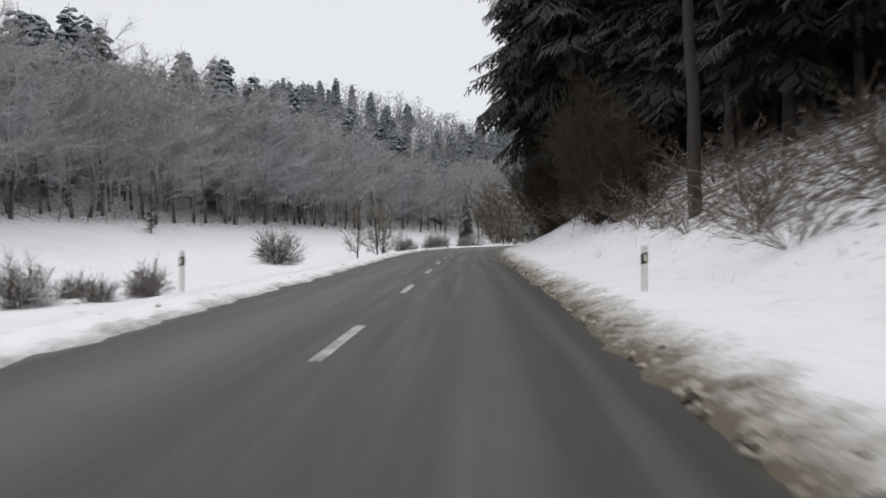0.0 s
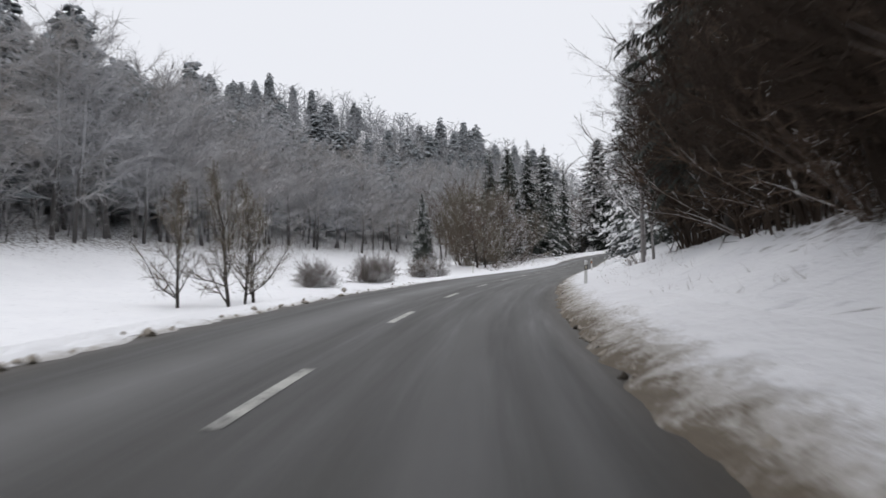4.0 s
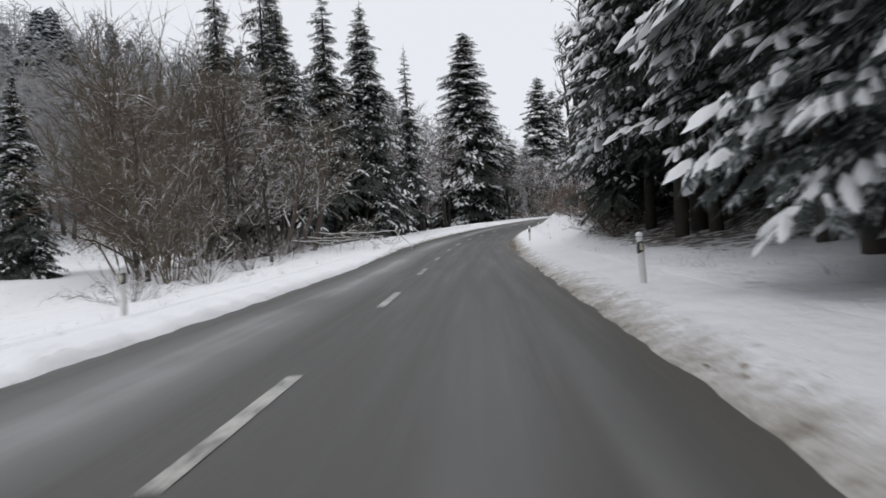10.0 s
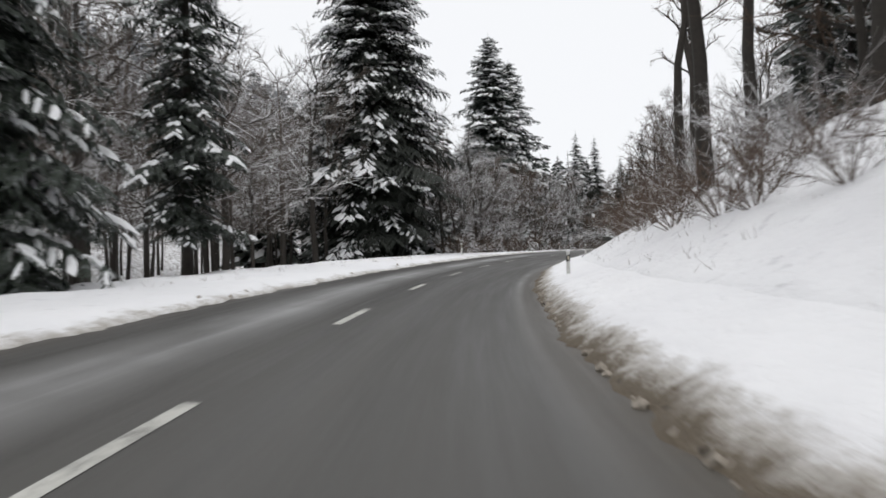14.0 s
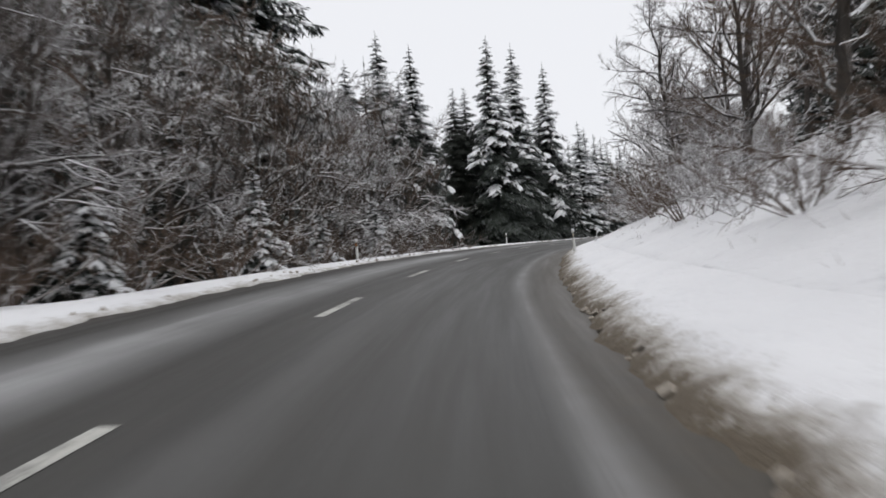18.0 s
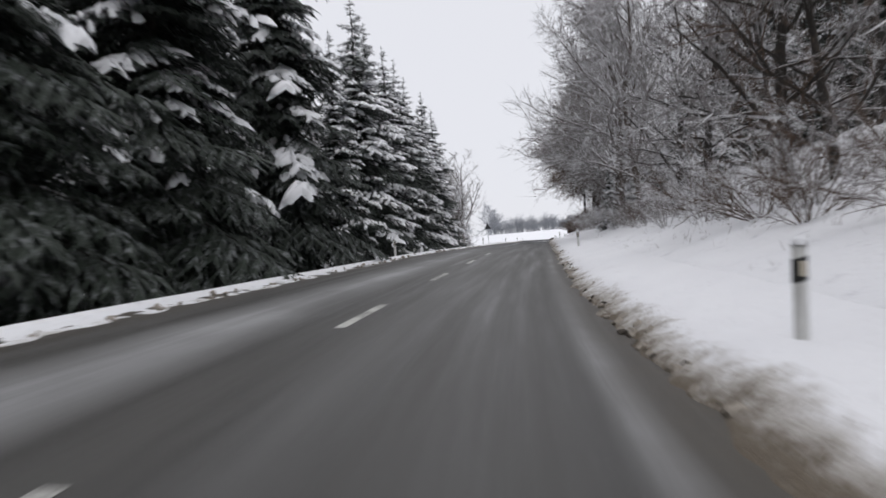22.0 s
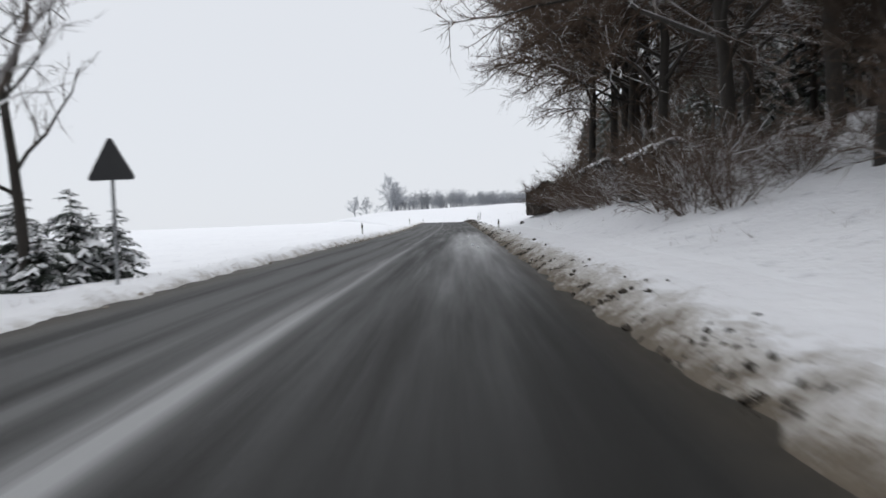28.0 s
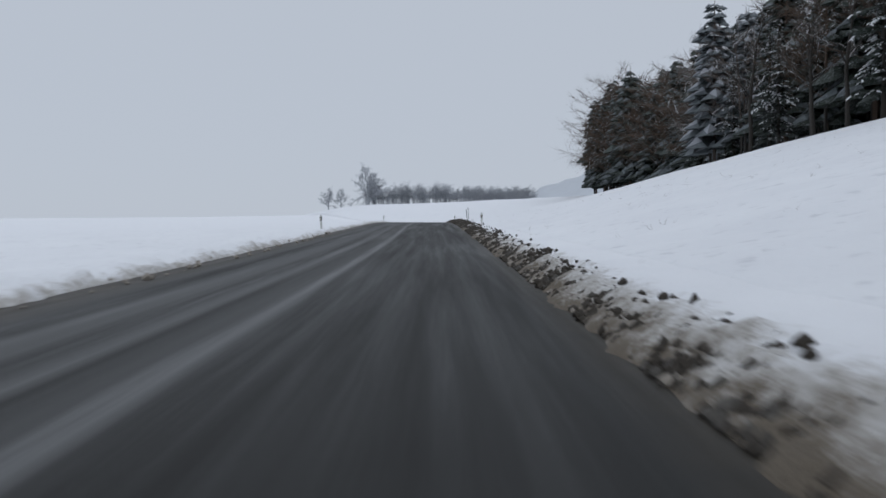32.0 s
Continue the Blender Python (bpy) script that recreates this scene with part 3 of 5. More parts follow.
            if teeth:
                m = int(teeth)
                ts = (np.arange(m) + 0.2) / m
                b0 = p[None] + (q - p)[None] * ts[:, None]
                for sgn in (-1, 1):
                    side = np.array([math.cos(a + sgn * 1.0), sd * math.sin(a + sgn * 1.0), -0.75]) * w * 2.6
                    along = (q - p) * (1.38 / m)
                    tip = b0 + along[None] * 0.9 + side[None] * rng.uniform(0.6, 1.1, (m, 1))
                    v = np.stack([b0, b0 + along[None] * 0.75, tip], 1).reshape(-1, 3)
                    hp.add(v, np.arange(3 * m).reshape(m, 3))
            else:
                side = np.array([-math.sin(a), sd * math.cos(a), -0.5]) * w * 1.9
                v = np.array([p, p + (q - p) * 0.5 + side, q, p + (q - p) * 0.5 - side])
                hp.add(v, np.array([[0, 1, 2], [0, 2, 3]]))
    v, f, _ = hp.arrays()
    shoots += [(mid(0.25), mid(0.6)), (mid(0.5), mid(0.98))]
    return v, f, shoots


def frond_snow(rng, shoots, amount, cover=0.5):
    """Separate pads of snow on the outer shoots of a bough of length 1, domed, with ragged drooping rims."""
    hp = Heap()
    ang = np.arange(6) * 1.0472
    fc = [(0, 1 + j, 1 + (j + 1) % 6) for j in range(6)]
    for j in range(6):
        a, b = 1 + j, 1 + (j + 1) % 6
        fc += [(a, a + 6, b), (b, a + 6, b + 6)]
    fc = np.array(fc)
    for p, q in shoots:
        if rng.random() > cover or q[0] < 0.42:
            continue
        d = q - p
        h = d / (math.hypot(d[0], d[1]) + 1e-6)
        n = np.array([-h[1], h[0], 0])
        c = p + d * rng.uniform(0.35, 0.8)
        a = amount * rng.uniform(0.085, 0.175)
        b = a * rng.uniform(0.22, 0.42)
        rows = [c + np.array([0, 0, 0.034 * amount])]
        for k, lift in ((0.62, 0.026), (1.0, -0.022)):
            r = k * rng.uniform(0.65, 1.3, 6)
            for x, y in zip(np.cos(ang) * r * a, np.sin(ang) * r * b):
                rows.append(c + np.array([h[0], h[1], h[2] * 0.8]) * x + n * y + np.array([0, 0, lift * amount - 0.25 * abs(y)]))
        hp.add(np.array(rows), fc)
    if not hp.n:
        hp.add(np.zeros((3, 3)), np.array([[0, 1, 2]]))
    v, f, _ = hp.arrays()
    return v, f


def bough_pillow(rng, amount):
    """Thick snow over most of a bough of length 1: a domed, ragged pillow with drooping fingers."""
    n, m = 12, 7
    t = np.linspace(0.32, 1.0, n)
    half = (0.17 * np.sin(np.linspace(0.6, 2.85, n)) + 0.03) * amount
    finger = rng.uniform(0.25, 1.6, (n, 2))
    k = np.linspace(-1, 1, m)
    x = t[:, None] + 0.10 * np.abs(k)[None] + rng.uniform(-0.015, 0.015, (n, m))
    y = k[None] * half[:, None] * np.where(k[None] < 0, finger[:, :1], finger[:, 1:])
    dome = np.sqrt(np.clip(1 - k ** 2, 0, 1))[None] * rng.uniform(0.75, 1.2, (n, m))
    z = (-0.17 * t * t + 0.10 * np.maximum(0, t - 0.75))[:, None] + 0.085 * amount * dome - 0.45 * np.abs(y) + 0.01
    z[0] -= 0.04
    z[-1] -= 0.06
    q = strip_grid(n, m)
    return np.stack([x, y, z], -1).reshape(-1, 3), np.concatenate([q[:, [0, 1, 2]], q[:, [0, 2, 3]]])


def spruce_arrays(h, radius, seed, teeth=3, whorl_gap=0.48, per=7, snow=1.0, bare=0.06, droop=0.18, taper=1.0, fine=7, pillow=0.0, cover=0.5, low_snow=0.35):
    """Needles, snow and trunk of a spruce of height h."""
    rng = np.random.default_rng(seed)
    kinds = [frond(rng, teeth, fine) for _ in range(4)]
    snows = [frond_snow(rng, k[2], snow, cover) for k in kinds]
    pillows = [bough_pillow(rng, rng.uniform(0.75, 1.15)) for _ in range(5)]
    needles, white, wood = Heap(), Heap(), Heap()
    z = h * bare
    while z < h * 0.985:
        t = z / h
        reach = radius * ((1 - t) ** taper) * rng.uniform(0.72, 1.15) * min(1.0, 0.72 + (t - bare) * 3) + 0.10
        count = max(4, int(per * (0.75 + 0.5 * (1 - t))))
        a0 = rng.uniform(0, 6.28)
        for i in range(count):
            a = a0 + 6.283 * i / count + rng.uniform(-0.25, 0.25)
            ln = reach * rng.uniform(0.5, 1.22)
            tilt = -droop * (1.3 - t) + 0.55 * max(0, t - 0.72) + rng.uniform(-0.18, 0.18)
            k = rng.integers(4)
            rx, ry = math.cos(a), math.sin(a)
            ct, st = math.cos(tilt), math.sin(tilt)
            m = np.array([[rx * ct, -ry, -rx * st], [ry * ct, rx, -ry * st], [st, 0, ct]]) * ln
            o = np.array([0, 0, z + rng.uniform(-0.28, 0.28)])
            needles.add(kinds[k][0] @ m.T + o, kinds[k][1])
            if snow > 0 and rng.random() < min(0.9, low_snow + 1.4 * t):
                ws = pillows[rng.integers(5)] if rng.random() < pillow else snows[k]
                white.add(ws[0] @ m.T + o, ws[1])
            if teeth and ln > 1.2:
                v, f = spikes(o[None], (m @ np.array([0.8, 0, -0.1]) + o)[None], [0.03])
                wood.add(v, f)
        z += whorl_gap * (0.6 + 0.6 * (1 - t)) * rng.uniform(0.8, 1.2)
    zz = np.linspace(-0.6, h, 7)
    rr = np.maximum(0.012, (0.0095 * h + 0.05) * (1 - zz / h) ** 0.85)
    v, f = tube(np.stack([0.04 * np.sin(zz), 0.04 * np.cos(zz * 0.7), zz], 1), rr, 8)
    wood.add(v, f)
    return needles, white, wood


def bare_arrays(h, seed, limbs=14, branches=7, twigs=6, sprigs=4, spread=0.55, low=0.25, lean=0.0, sides=7, thick=1.0, rise=0.35, flat=0.2):
    """Trunk with limbs, and the fine branches, of a leafless tree."""
    rng = np.random.default_rng(seed)
    wood, fine = Heap(), Heap()
    n = 9
    zz = np.linspace(-0.5, h * 0.92, n)
    off = np.cumsum(rng.normal(0, 0.018 * h, (n, 2)), 0) * np.linspace(0, 1, n)[:, None]
    tr = np.stack([off[:, 0] + lean * zz, off[:, 1], zz], 1)
    r0 = (0.011 * h + 0.05) * thick
    rad = r0 * (1 - np.linspace(0, 1, n)) ** 0.8 + 0.015
    v, f = tube(tr, rad, sides)
    wood.add(v, f)

    def chain(p, d, ln, m, curl):
        pts = [p]
        d = d / np.linalg.norm(d)
        for _ in range(m):
            d = d + rng.normal(0, curl, 3) + np.array([0, 0, rise * 0.16])
            d /= np.linalg.norm(d)
            pts.append(pts[-1] + d * ln / m)
        return np.array(pts), d

    B, T, R = [], [], []
    for i in range(limbs):
        t = low + (0.97 - low) * (i + rng.uniform(0, 0.8)) / limbs
        k = t * (n - 1)
        p = np.array([np.interp(k, np.arange(n), tr[:, c]) for c in range(3)])
        a = i * 2.4 + rng.uniform(-0.5, 0.5)
        ln = h * spread * (1.05 - 0.75 * t) * rng.uniform(0.75, 1.2)
        el = flat + rng.uniform(0, 0.55) + 0.5 * t
        L, _ = chain(p, np.array([math.cos(a) * math.cos(el), math.sin(a) * math.cos(el), math.sin(el)]), ln, 5, 0.16)
        r = max(0.018, np.interp(t, np.linspace(0, 1, n), rad) * 0.5)
        v, f = tube(L, r * np.linspace(1, 0.25, 6), 5)
        wood.add(v, f)
        for j in range(branches):
            q = rng.uniform(0.2, 1.0)
            p2 = np.array([np.interp(q * 5, np.arange(6), L[:, c]) for c in range(3)])
            d2 = (L[-1] - L[0]) / ln + rng.normal(0, 0.55, 3)
            l2 = ln * rng.uniform(0.28, 0.5) * (1.15 - 0.5 * q)
            P, _ = chain(p2, d2, l2, 3, 0.22)
            v, f = tube(P, r * 0.38 * np.linspace(1, 0.25, 4) + 0.004, 3)
            fine.add(v, f)
            for m in range(twigs):
                w = rng.uniform(0.15, 1.0)
                p3 = np.array([np.interp(w * 3, np.arange(4), P[:, c]) for c in range(3)])
                d3 = (P[-1] - P[0]) / l2 + rng.normal(0, 0.6, 3)
                l3 = l2 * rng.uniform(0.3, 0.6)
                tip = p3 + d3 / np.linalg.norm(d3) * l3
                B.append(p3), T.append(tip), R.append(0.008 + 0.0006 * h)
                for x in range(sprigs):
                    y = rng.uniform(0.2, 1.0)
                    p4 = p3 + (tip - p3) * y
                    d4 = d3 / np.linalg.norm(d3) + rng.normal(0, 0.55, 3)
                    B.append(p4), T.append(p4 + d4 * l3 * rng.uniform(0.25, 0.5)), R.append(0.006 + 0.0003 * h)
    if B:
        v, f = spikes(np.array(B), np.array(T), np.array(R) * thick)
        fine.add(v, f)
    return wood, fine


def bush_arrays(h, seed, stems=22, branches=7, twigs=5, width=0.8, flat=0.5):
    rng = np.random.default_rng(seed)
    wood, B, T, R = Heap(), [], [], []
    for i in range(stems):
        a, el = rng.uniform(0, 6.28), rng.uniform(flat, 1.45)
        d = np.array([math.cos(a) * math.cos(el) * width * 1.5, math.sin(a) * math.cos(el) * width * 1.5, math.sin(el)])
        ln = h * rng.uniform(0.7, 1.05)
        p = np.array([math.cos(a) * 0.12 * h * rng.random(), math.sin(a) * 0.12 * h * rng.random(), -0.15])
        bend = rng.normal(0, 0.12, 3)
        k = np.linspace(0, 1, 4)[:, None]
        pts = p + d * ln * k + bend * ln * k * k
        v, f = tube(pts, (0.007 + 0.004 * h) * np.linspace(1, 0.25, 4), 4)
        wood.add(v, f)
        for j in range(branches):
            q = rng.uniform(0.2, 1)
            p2 = np.array([np.interp(q * 3, np.arange(4), pts[:, c]) for c in range(3)])
            d2 = d / np.linalg.norm(d) + rng.normal(0, 0.5, 3)
            l2 = ln * rng.uniform(0.2, 0.42)
            tip = p2 + d2 / np.linalg.norm(d2) * l2
            B.append(p2), T.append(tip), R.append(0.006 + 0.0025 * h)
            for m in range(twigs):
                y = rng.uniform(0.15, 1)
                p3 = p2 + (tip - p2) * y
                d3 = d2 + rng.normal(0, 0.6, 3)
                B.append(p3), T.append(p3 + d3 / np.linalg.norm(d3) * l2 * rng.uniform(0.3, 0.6)), R.append(0.004 + 0.0014 * h)
    v, f = spikes(np.array(B), np.array(T), np.array(R))
    fine = Heap()
    fine.add(v, f)
    return wood, fine


STORE = {}


def stand(key, s, u, size=1.0, turn=0.0, label="", lean=(0, 0), sink=0.0):
    """Sets a tree or bush of the kind key at s, u: the first is built, later ones are copies."""
    x, y, z = at(s, u)
    m = pose(x, y, z - 0.05 - sink, lean[0], lean[1], turn) @ Matrix.Scale(size, 4)
    build, lab, cat, group = KINDS[key]
    if key not in STORE:
        STORE[key] = build()
        ob = STORE[key]
        tagged(ob, lab, cat, group)
        ob.matrix_basis = m
    else:
        ob = copy_thing(STORE[key], Matrix())
        ob.matrix_basis = m
    if label:
        ob["label"] = label
    return ob


def make_spruce(name, mat, **kw):
    def build():
        needles, white, wood = spruce_arrays(**kw)
        root = new(name)
        part("trunk", wood.mesh("trunk", M_BARK, True), root)
        crown = part("crown", needles.mesh("crown", mat), root)
        if white.n:
            part("snow_load", white.mesh("snow_load", M_CLUMP, True), crown, "fresh snow lying on the boughs")["kind"] = "stuff"
        return root
    return build


def make_bare(name, wood_mat, fine_mat, split=False, **kw):
    def build():
        wood, fine = bare_arrays(**kw)
        root = new(name)
        if split:
            trunk = part("trunk", mesh_of("trunk", wood.v[0], wood.f[0], wood_mat, None, True), root)
            n = len(wood.v[0])
            for v, f in zip(wood.v[1:], wood.f[1:]):
                part("limb", mesh_of("limb", v, f - n, wood_mat, None, True), trunk)
                n += len(v)
        else:
            part("trunk", wood.mesh("trunk", wood_mat, True), root)
        part("crown", fine.mesh("crown", fine_mat), root)
        return root
    return build


def make_bush(name, fine_mat, **kw):
    def build():
        wood, fine = bush_arrays(**kw)
        root = new(name)
        part("rootstock", wood.mesh("rootstock", fine_mat), root)["kind"] = "stuff"
        part("twig_crown", fine.mesh("twig_crown", fine_mat), root)["kind"] = "stuff"
        return root
    return build


KINDS = {
    "spruce_a": (make_spruce("spruce", M_NEEDLE, h=18, radius=3.9, seed=11, snow=0.95, taper=0.9, fine=10, teeth=4, per=8, cover=0.55, pillow=0.04), "tall dark spruce with snow on its boughs", "tree", "roadside spruces"),
    "spruce_b": (make_spruce("spruce", M_NEEDLE, h=17, radius=3.9, seed=12, snow=1.02, whorl_gap=0.5, taper=0.85, pillow=0.04, cover=0.8, fine=11, teeth=4, low_snow=-0.04), "spruce heavily laden with fresh snow", "tree", "roadside spruces"),
    "spruce_c": (make_spruce("spruce", M_NEEDLE, h=22, radius=4.3, taper=0.8, seed=13, snow=0.55, bare=0.06, droop=0.28, whorl_gap=0.52, fine=11, per=8, low_snow=0.15), "tall old spruce with drooping, lightly snowed boughs", "tree", "roadside spruces"),
    "spruce_thin": (make_spruce("spruce", M_NEEDLE, h=22, radius=3.3, seed=14, snow=0.6, bare=0.1, droop=0.25, whorl_gap=0.65, per=7, fine=9, taper=0.8), "slender tall spruce with gaps between its boughs", "tree", "roadside spruces"),
    "spruce_young": (make_spruce("young_spruce", M_NEEDLE, h=5.5, radius=1.7, seed=15, snow=1.15, whorl_gap=0.32, per=8, bare=0.02, pillow=0.06, fine=10, cover=0.8), "young bushy spruce weighed down by snow", "tree", "young spruces"),
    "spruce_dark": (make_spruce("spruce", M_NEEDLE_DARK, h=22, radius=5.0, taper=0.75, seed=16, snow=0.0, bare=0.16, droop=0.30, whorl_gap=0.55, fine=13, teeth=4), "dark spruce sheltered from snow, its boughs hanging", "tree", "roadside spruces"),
    "spruce_high": (make_spruce("spruce", M_NEEDLE, h=20, radius=5.4, taper=0.75, seed=17, snow=0.52, pillow=0.16, fine=15, cover=0.95, bare=0.24, droop=0.12, whorl_gap=0.7, low_snow=0.5, per=8), "spruce with bare lower trunk and spreading snowy boughs", "tree", "roadside spruces"),
    "pine": (make_spruce("pine", M_NEEDLE, h=24, radius=3.4, seed=18, snow=0.5, bare=0.58, droop=-0.05, whorl_gap=1.1, per=5, taper=0.5), "tall pine with a thin open crown", "tree", "roadside spruces"),
    "bare_a": (make_bare("bare_tree", M_BARK, M_TWIG, h=12, seed=21, limbs=18, branches=8, sprigs=3), "leafless tree with frosted twigs", "tree", "leafless trees"),
    "bare_b": (make_bare("bare_tree", M_BARK, M_TWIG, h=15, seed=22, spread=0.42, low=0.35), "tall leafless tree with snow along its limbs", "tree", "leafless trees"),
    "bare_brown": (make_bare("bare_tree", M_BARK, M_BROWN, h=12, seed=23, spread=0.5, low=0.12, limbs=20, branches=9, sprigs=4), "brown-twigged leafless tree, dense and rounded", "tree", "leafless trees"),
    "birch": (make_bare("birch", M_FROST, M_FROST, split=True, h=11, seed=24, spread=0.5, low=0.2, limbs=16, branches=9, thick=0.5), "slim roadside birch with snow-lined branches", "tree", "leafless trees"),
    "trunk": (make_bare("bare_tree", M_BARK, M_BROWN, h=22, seed=25, spread=0.22, low=0.45, limbs=12, branches=5, twigs=4, sprigs=2), "straight bare trunk of a forest tree", "tree", "forest trees"),
    "beech": (make_bare("beech", M_BARK, M_BROWN, split=True, h=17, seed=26, spread=0.58, low=0.22, limbs=26, branches=13, twigs=9, sprigs=5, rise=-0.12, flat=0.2), "spreading beech with fine hanging twigs over the road", "tree", "leafless trees"),
    "bush": (make_bush("bush", M_TWIG, h=2.0, seed=31, stems=26, branches=8, twigs=6, width=1.0, flat=0.25), "leafless bush dusted with snow", "bush", "verge bushes"),
    "bush_round": (make_bush("bush", M_TWIG, h=2.0, seed=37, stems=64, branches=13, twigs=11, width=0.5, flat=0.2), "dense rounded leafless bush in the meadow", "bush", "verge bushes"),
    "bush_brown": (make_bush("bush", M_BROWN, h=2.4, seed=32, stems=26, branches=7, twigs=6, width=0.9, flat=0.4), "brown leafless shrub on the bank", "bush", "bank shrubs"),
    "bush_white": (make_bush("bush", M_FROST, h=2.6, seed=33, stems=24, twigs=6, width=0.95), "frost-covered shrub on the bank", "bush", "bank shrubs"),
    "frost_tree": (make_bare("hornbeam", M_BARK, M_FROST, split=True, h=13, seed=41, spread=0.40, low=0.14, limbs=32, branches=9, twigs=6, sprigs=4, rise=0.1, flat=0.05), "densely branched tree, every level limb lined with snow", "tree", "leafless trees"),
    "crooked": (make_bare("bare_tree", M_TWIG, M_FROST, split=True, h=13, seed=43, spread=0.5, low=0.15, limbs=15, branches=7, twigs=6, sprigs=3, thick=1.5, lean=0.12), "crooked thick-stemmed tree with snow on its limbs", "tree", "leafless trees"),
    "crooked_olive": (make_bare("bare_tree", M_TWIG, M_OLIVE, split=True, h=11, seed=62, spread=0.72, low=0.12, limbs=10, branches=7, twigs=5, sprigs=3, thick=1.3, lean=0.1, rise=0.3), "crooked many-limbed tree with olive twigs and snow-lined limbs", "tree", "leafless trees"),
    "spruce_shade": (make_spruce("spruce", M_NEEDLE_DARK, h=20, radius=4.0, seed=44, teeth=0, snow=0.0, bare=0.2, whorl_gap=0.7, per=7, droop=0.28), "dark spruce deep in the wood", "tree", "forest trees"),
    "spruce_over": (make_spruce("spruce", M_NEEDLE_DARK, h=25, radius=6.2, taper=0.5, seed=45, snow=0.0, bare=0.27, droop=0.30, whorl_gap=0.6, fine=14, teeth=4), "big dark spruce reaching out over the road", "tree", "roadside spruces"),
    "spruce_wide": (make_spruce("spruce", M_NEEDLE, h=21, radius=4.7, taper=0.75, seed=46, snow=0.6, cover=0.5, fine=11, teeth=4, bare=0.05, droop=0.3, whorl_gap=0.44, per=10, low_snow=0.1), "broad dense spruce with light snow", "tree", "roadside spruces"),
    "spruce_feather": (make_spruce("spruce", M_NEEDLE_HOAR, h=16, radius=4.2, taper=0.85, seed=47, teeth=5, fine=14, snow=0.52, cover=0.95, pillow=0.04, whorl_gap=0.52, bare=0.10, low_snow=0.6), "feathery spruce white with fresh snow beside the road", "tree", "roadside spruces"),
    "spruce_tall": (make_spruce("spruce", M_NEEDLE, h=27, radius=4.7, taper=0.55, seed=51, snow=0.66, cover=0.75, pillow=0.1, fine=12, teeth=4, bare=0.13, droop=0.22, whorl_gap=0.6, per=7), "very tall dark spruce, snow lying on its long boughs", "tree", "roadside spruces"),
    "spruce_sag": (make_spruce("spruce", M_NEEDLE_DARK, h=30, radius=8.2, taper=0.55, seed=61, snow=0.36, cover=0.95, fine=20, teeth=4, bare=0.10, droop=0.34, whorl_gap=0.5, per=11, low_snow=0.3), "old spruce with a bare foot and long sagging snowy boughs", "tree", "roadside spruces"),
    "spruce_cone": (make_spruce("spruce", M_NEEDLE, h=31, radius=7.6, taper=0.62, seed=58, snow=0.7, cover=0.6, fine=11, teeth=4, bare=0.05, droop=0.2, whorl_gap=0.5, per=10), "great cone-shaped spruce, lightly snowed", "tree", "roadside spruces"),
    "beech_hang": (make_bare("beech", M_BARK, M_BROWN, split=True, h=16, seed=59, spread=0.6, low=0.3, limbs=22, branches=18, twigs=11, sprigs=5, rise=-0.3, flat=0.1), "old beech whose fine twigs hang over the road", "tree", "leafless trees"),
    "spruce_laden": (make_spruce("spruce", M_NEEDLE, h=19, radius=3.7, taper=0.85, seed=52, snow=1.1, cover=0.75, pillow=0.16, fine=11, teeth=4, bare=0.04, droop=0.28, whorl_gap=0.46, per=9, low_snow=-0.22), "pointed spruce thickly laden with snow at every whorl", "tree", "roadside spruces"),
    "hedge": (make_bush("beech_hedge", M_HEDGE, h=6.5, seed=53, stems=30, branches=16, twigs=10, width=0.42, flat=0.75), "tall dense dark-brown hedge bush under the spruces", "bush", "bank shrubs"),
    "frost_beech": (make_bare("beech", M_TWIG, M_FROST, split=True, h=18, seed=54, spread=0.42, low=0.14, limbs=30, branches=15, twigs=10, sprigs=5, rise=-0.05, flat=0.15, thick=0.75), "spreading tree, white with frost, hanging over the road", "tree", "leafless trees"),
    "spruce_back": (make_spruce("spruce", M_NEEDLE, h=19, radius=3.4, seed=19, teeth=0, snow=0.8, bare=0.12, whorl_gap=0.75, per=6), "spruce in the wood with snow on its boughs", "tree", "forest trees"),
    "bare_back": (make_bare("bare_tree", M_BARK, M_TWIG, h=16, seed=27, spread=0.4, low=0.35, limbs=12, branches=6, twigs=4, sprigs=2), "leafless forest tree with frosted twigs", "tree", "forest trees"),
    "bare_open": (make_bare("bare_tree", M_BARK, M_TWIG, split=True, h=14, seed=28, spread=0.45, low=0.25, limbs=11, branches=6, twigs=5, sprigs=2), "crooked leafless tree beside the field", "tree", "leafless trees"),
    "bare_far": (make_bare("bare_tree", M_FAR_HAZE, M_FAR_HAZE, h=16, seed=29, spread=0.6, low=0.10, limbs=24, branches=11, twigs=8, sprigs=3, thick=1.9), "distant leafless tree in a row across the field", "tree", "distant trees"),
    "spruce_squat": (make_spruce("young_spruce", M_NEEDLE, h=3.0, radius=1.5, seed=48, snow=1.1, whorl_gap=0.26, per=8, bare=0.02, pillow=0.1, taper=0.7, fine=9), "low bushy spruce with snow beside the sign", "tree", "young spruces"),
    "thicket": (make_bush("thicket", M_OLIVE, h=9.5, seed=36, stems=22, branches=14, twigs=9, width=0.5, flat=0.75), "tall many-stemmed thicket with fine olive-brown twigs", "tree", "leafless trees"),
    "willow": (make_bare("willow", M_BARK, M_OLIVE, h=9.5, seed=35, spread=0.42, low=0.08, limbs=22, branches=10, twigs=7, sprigs=4, thick=0.8, rise=0.6, flat=0.55), "slim forked willow with a dense olive-brown crown in the meadow", "tree", "verge bushes"),
}
rnd = random.Random(5)


def off(n):
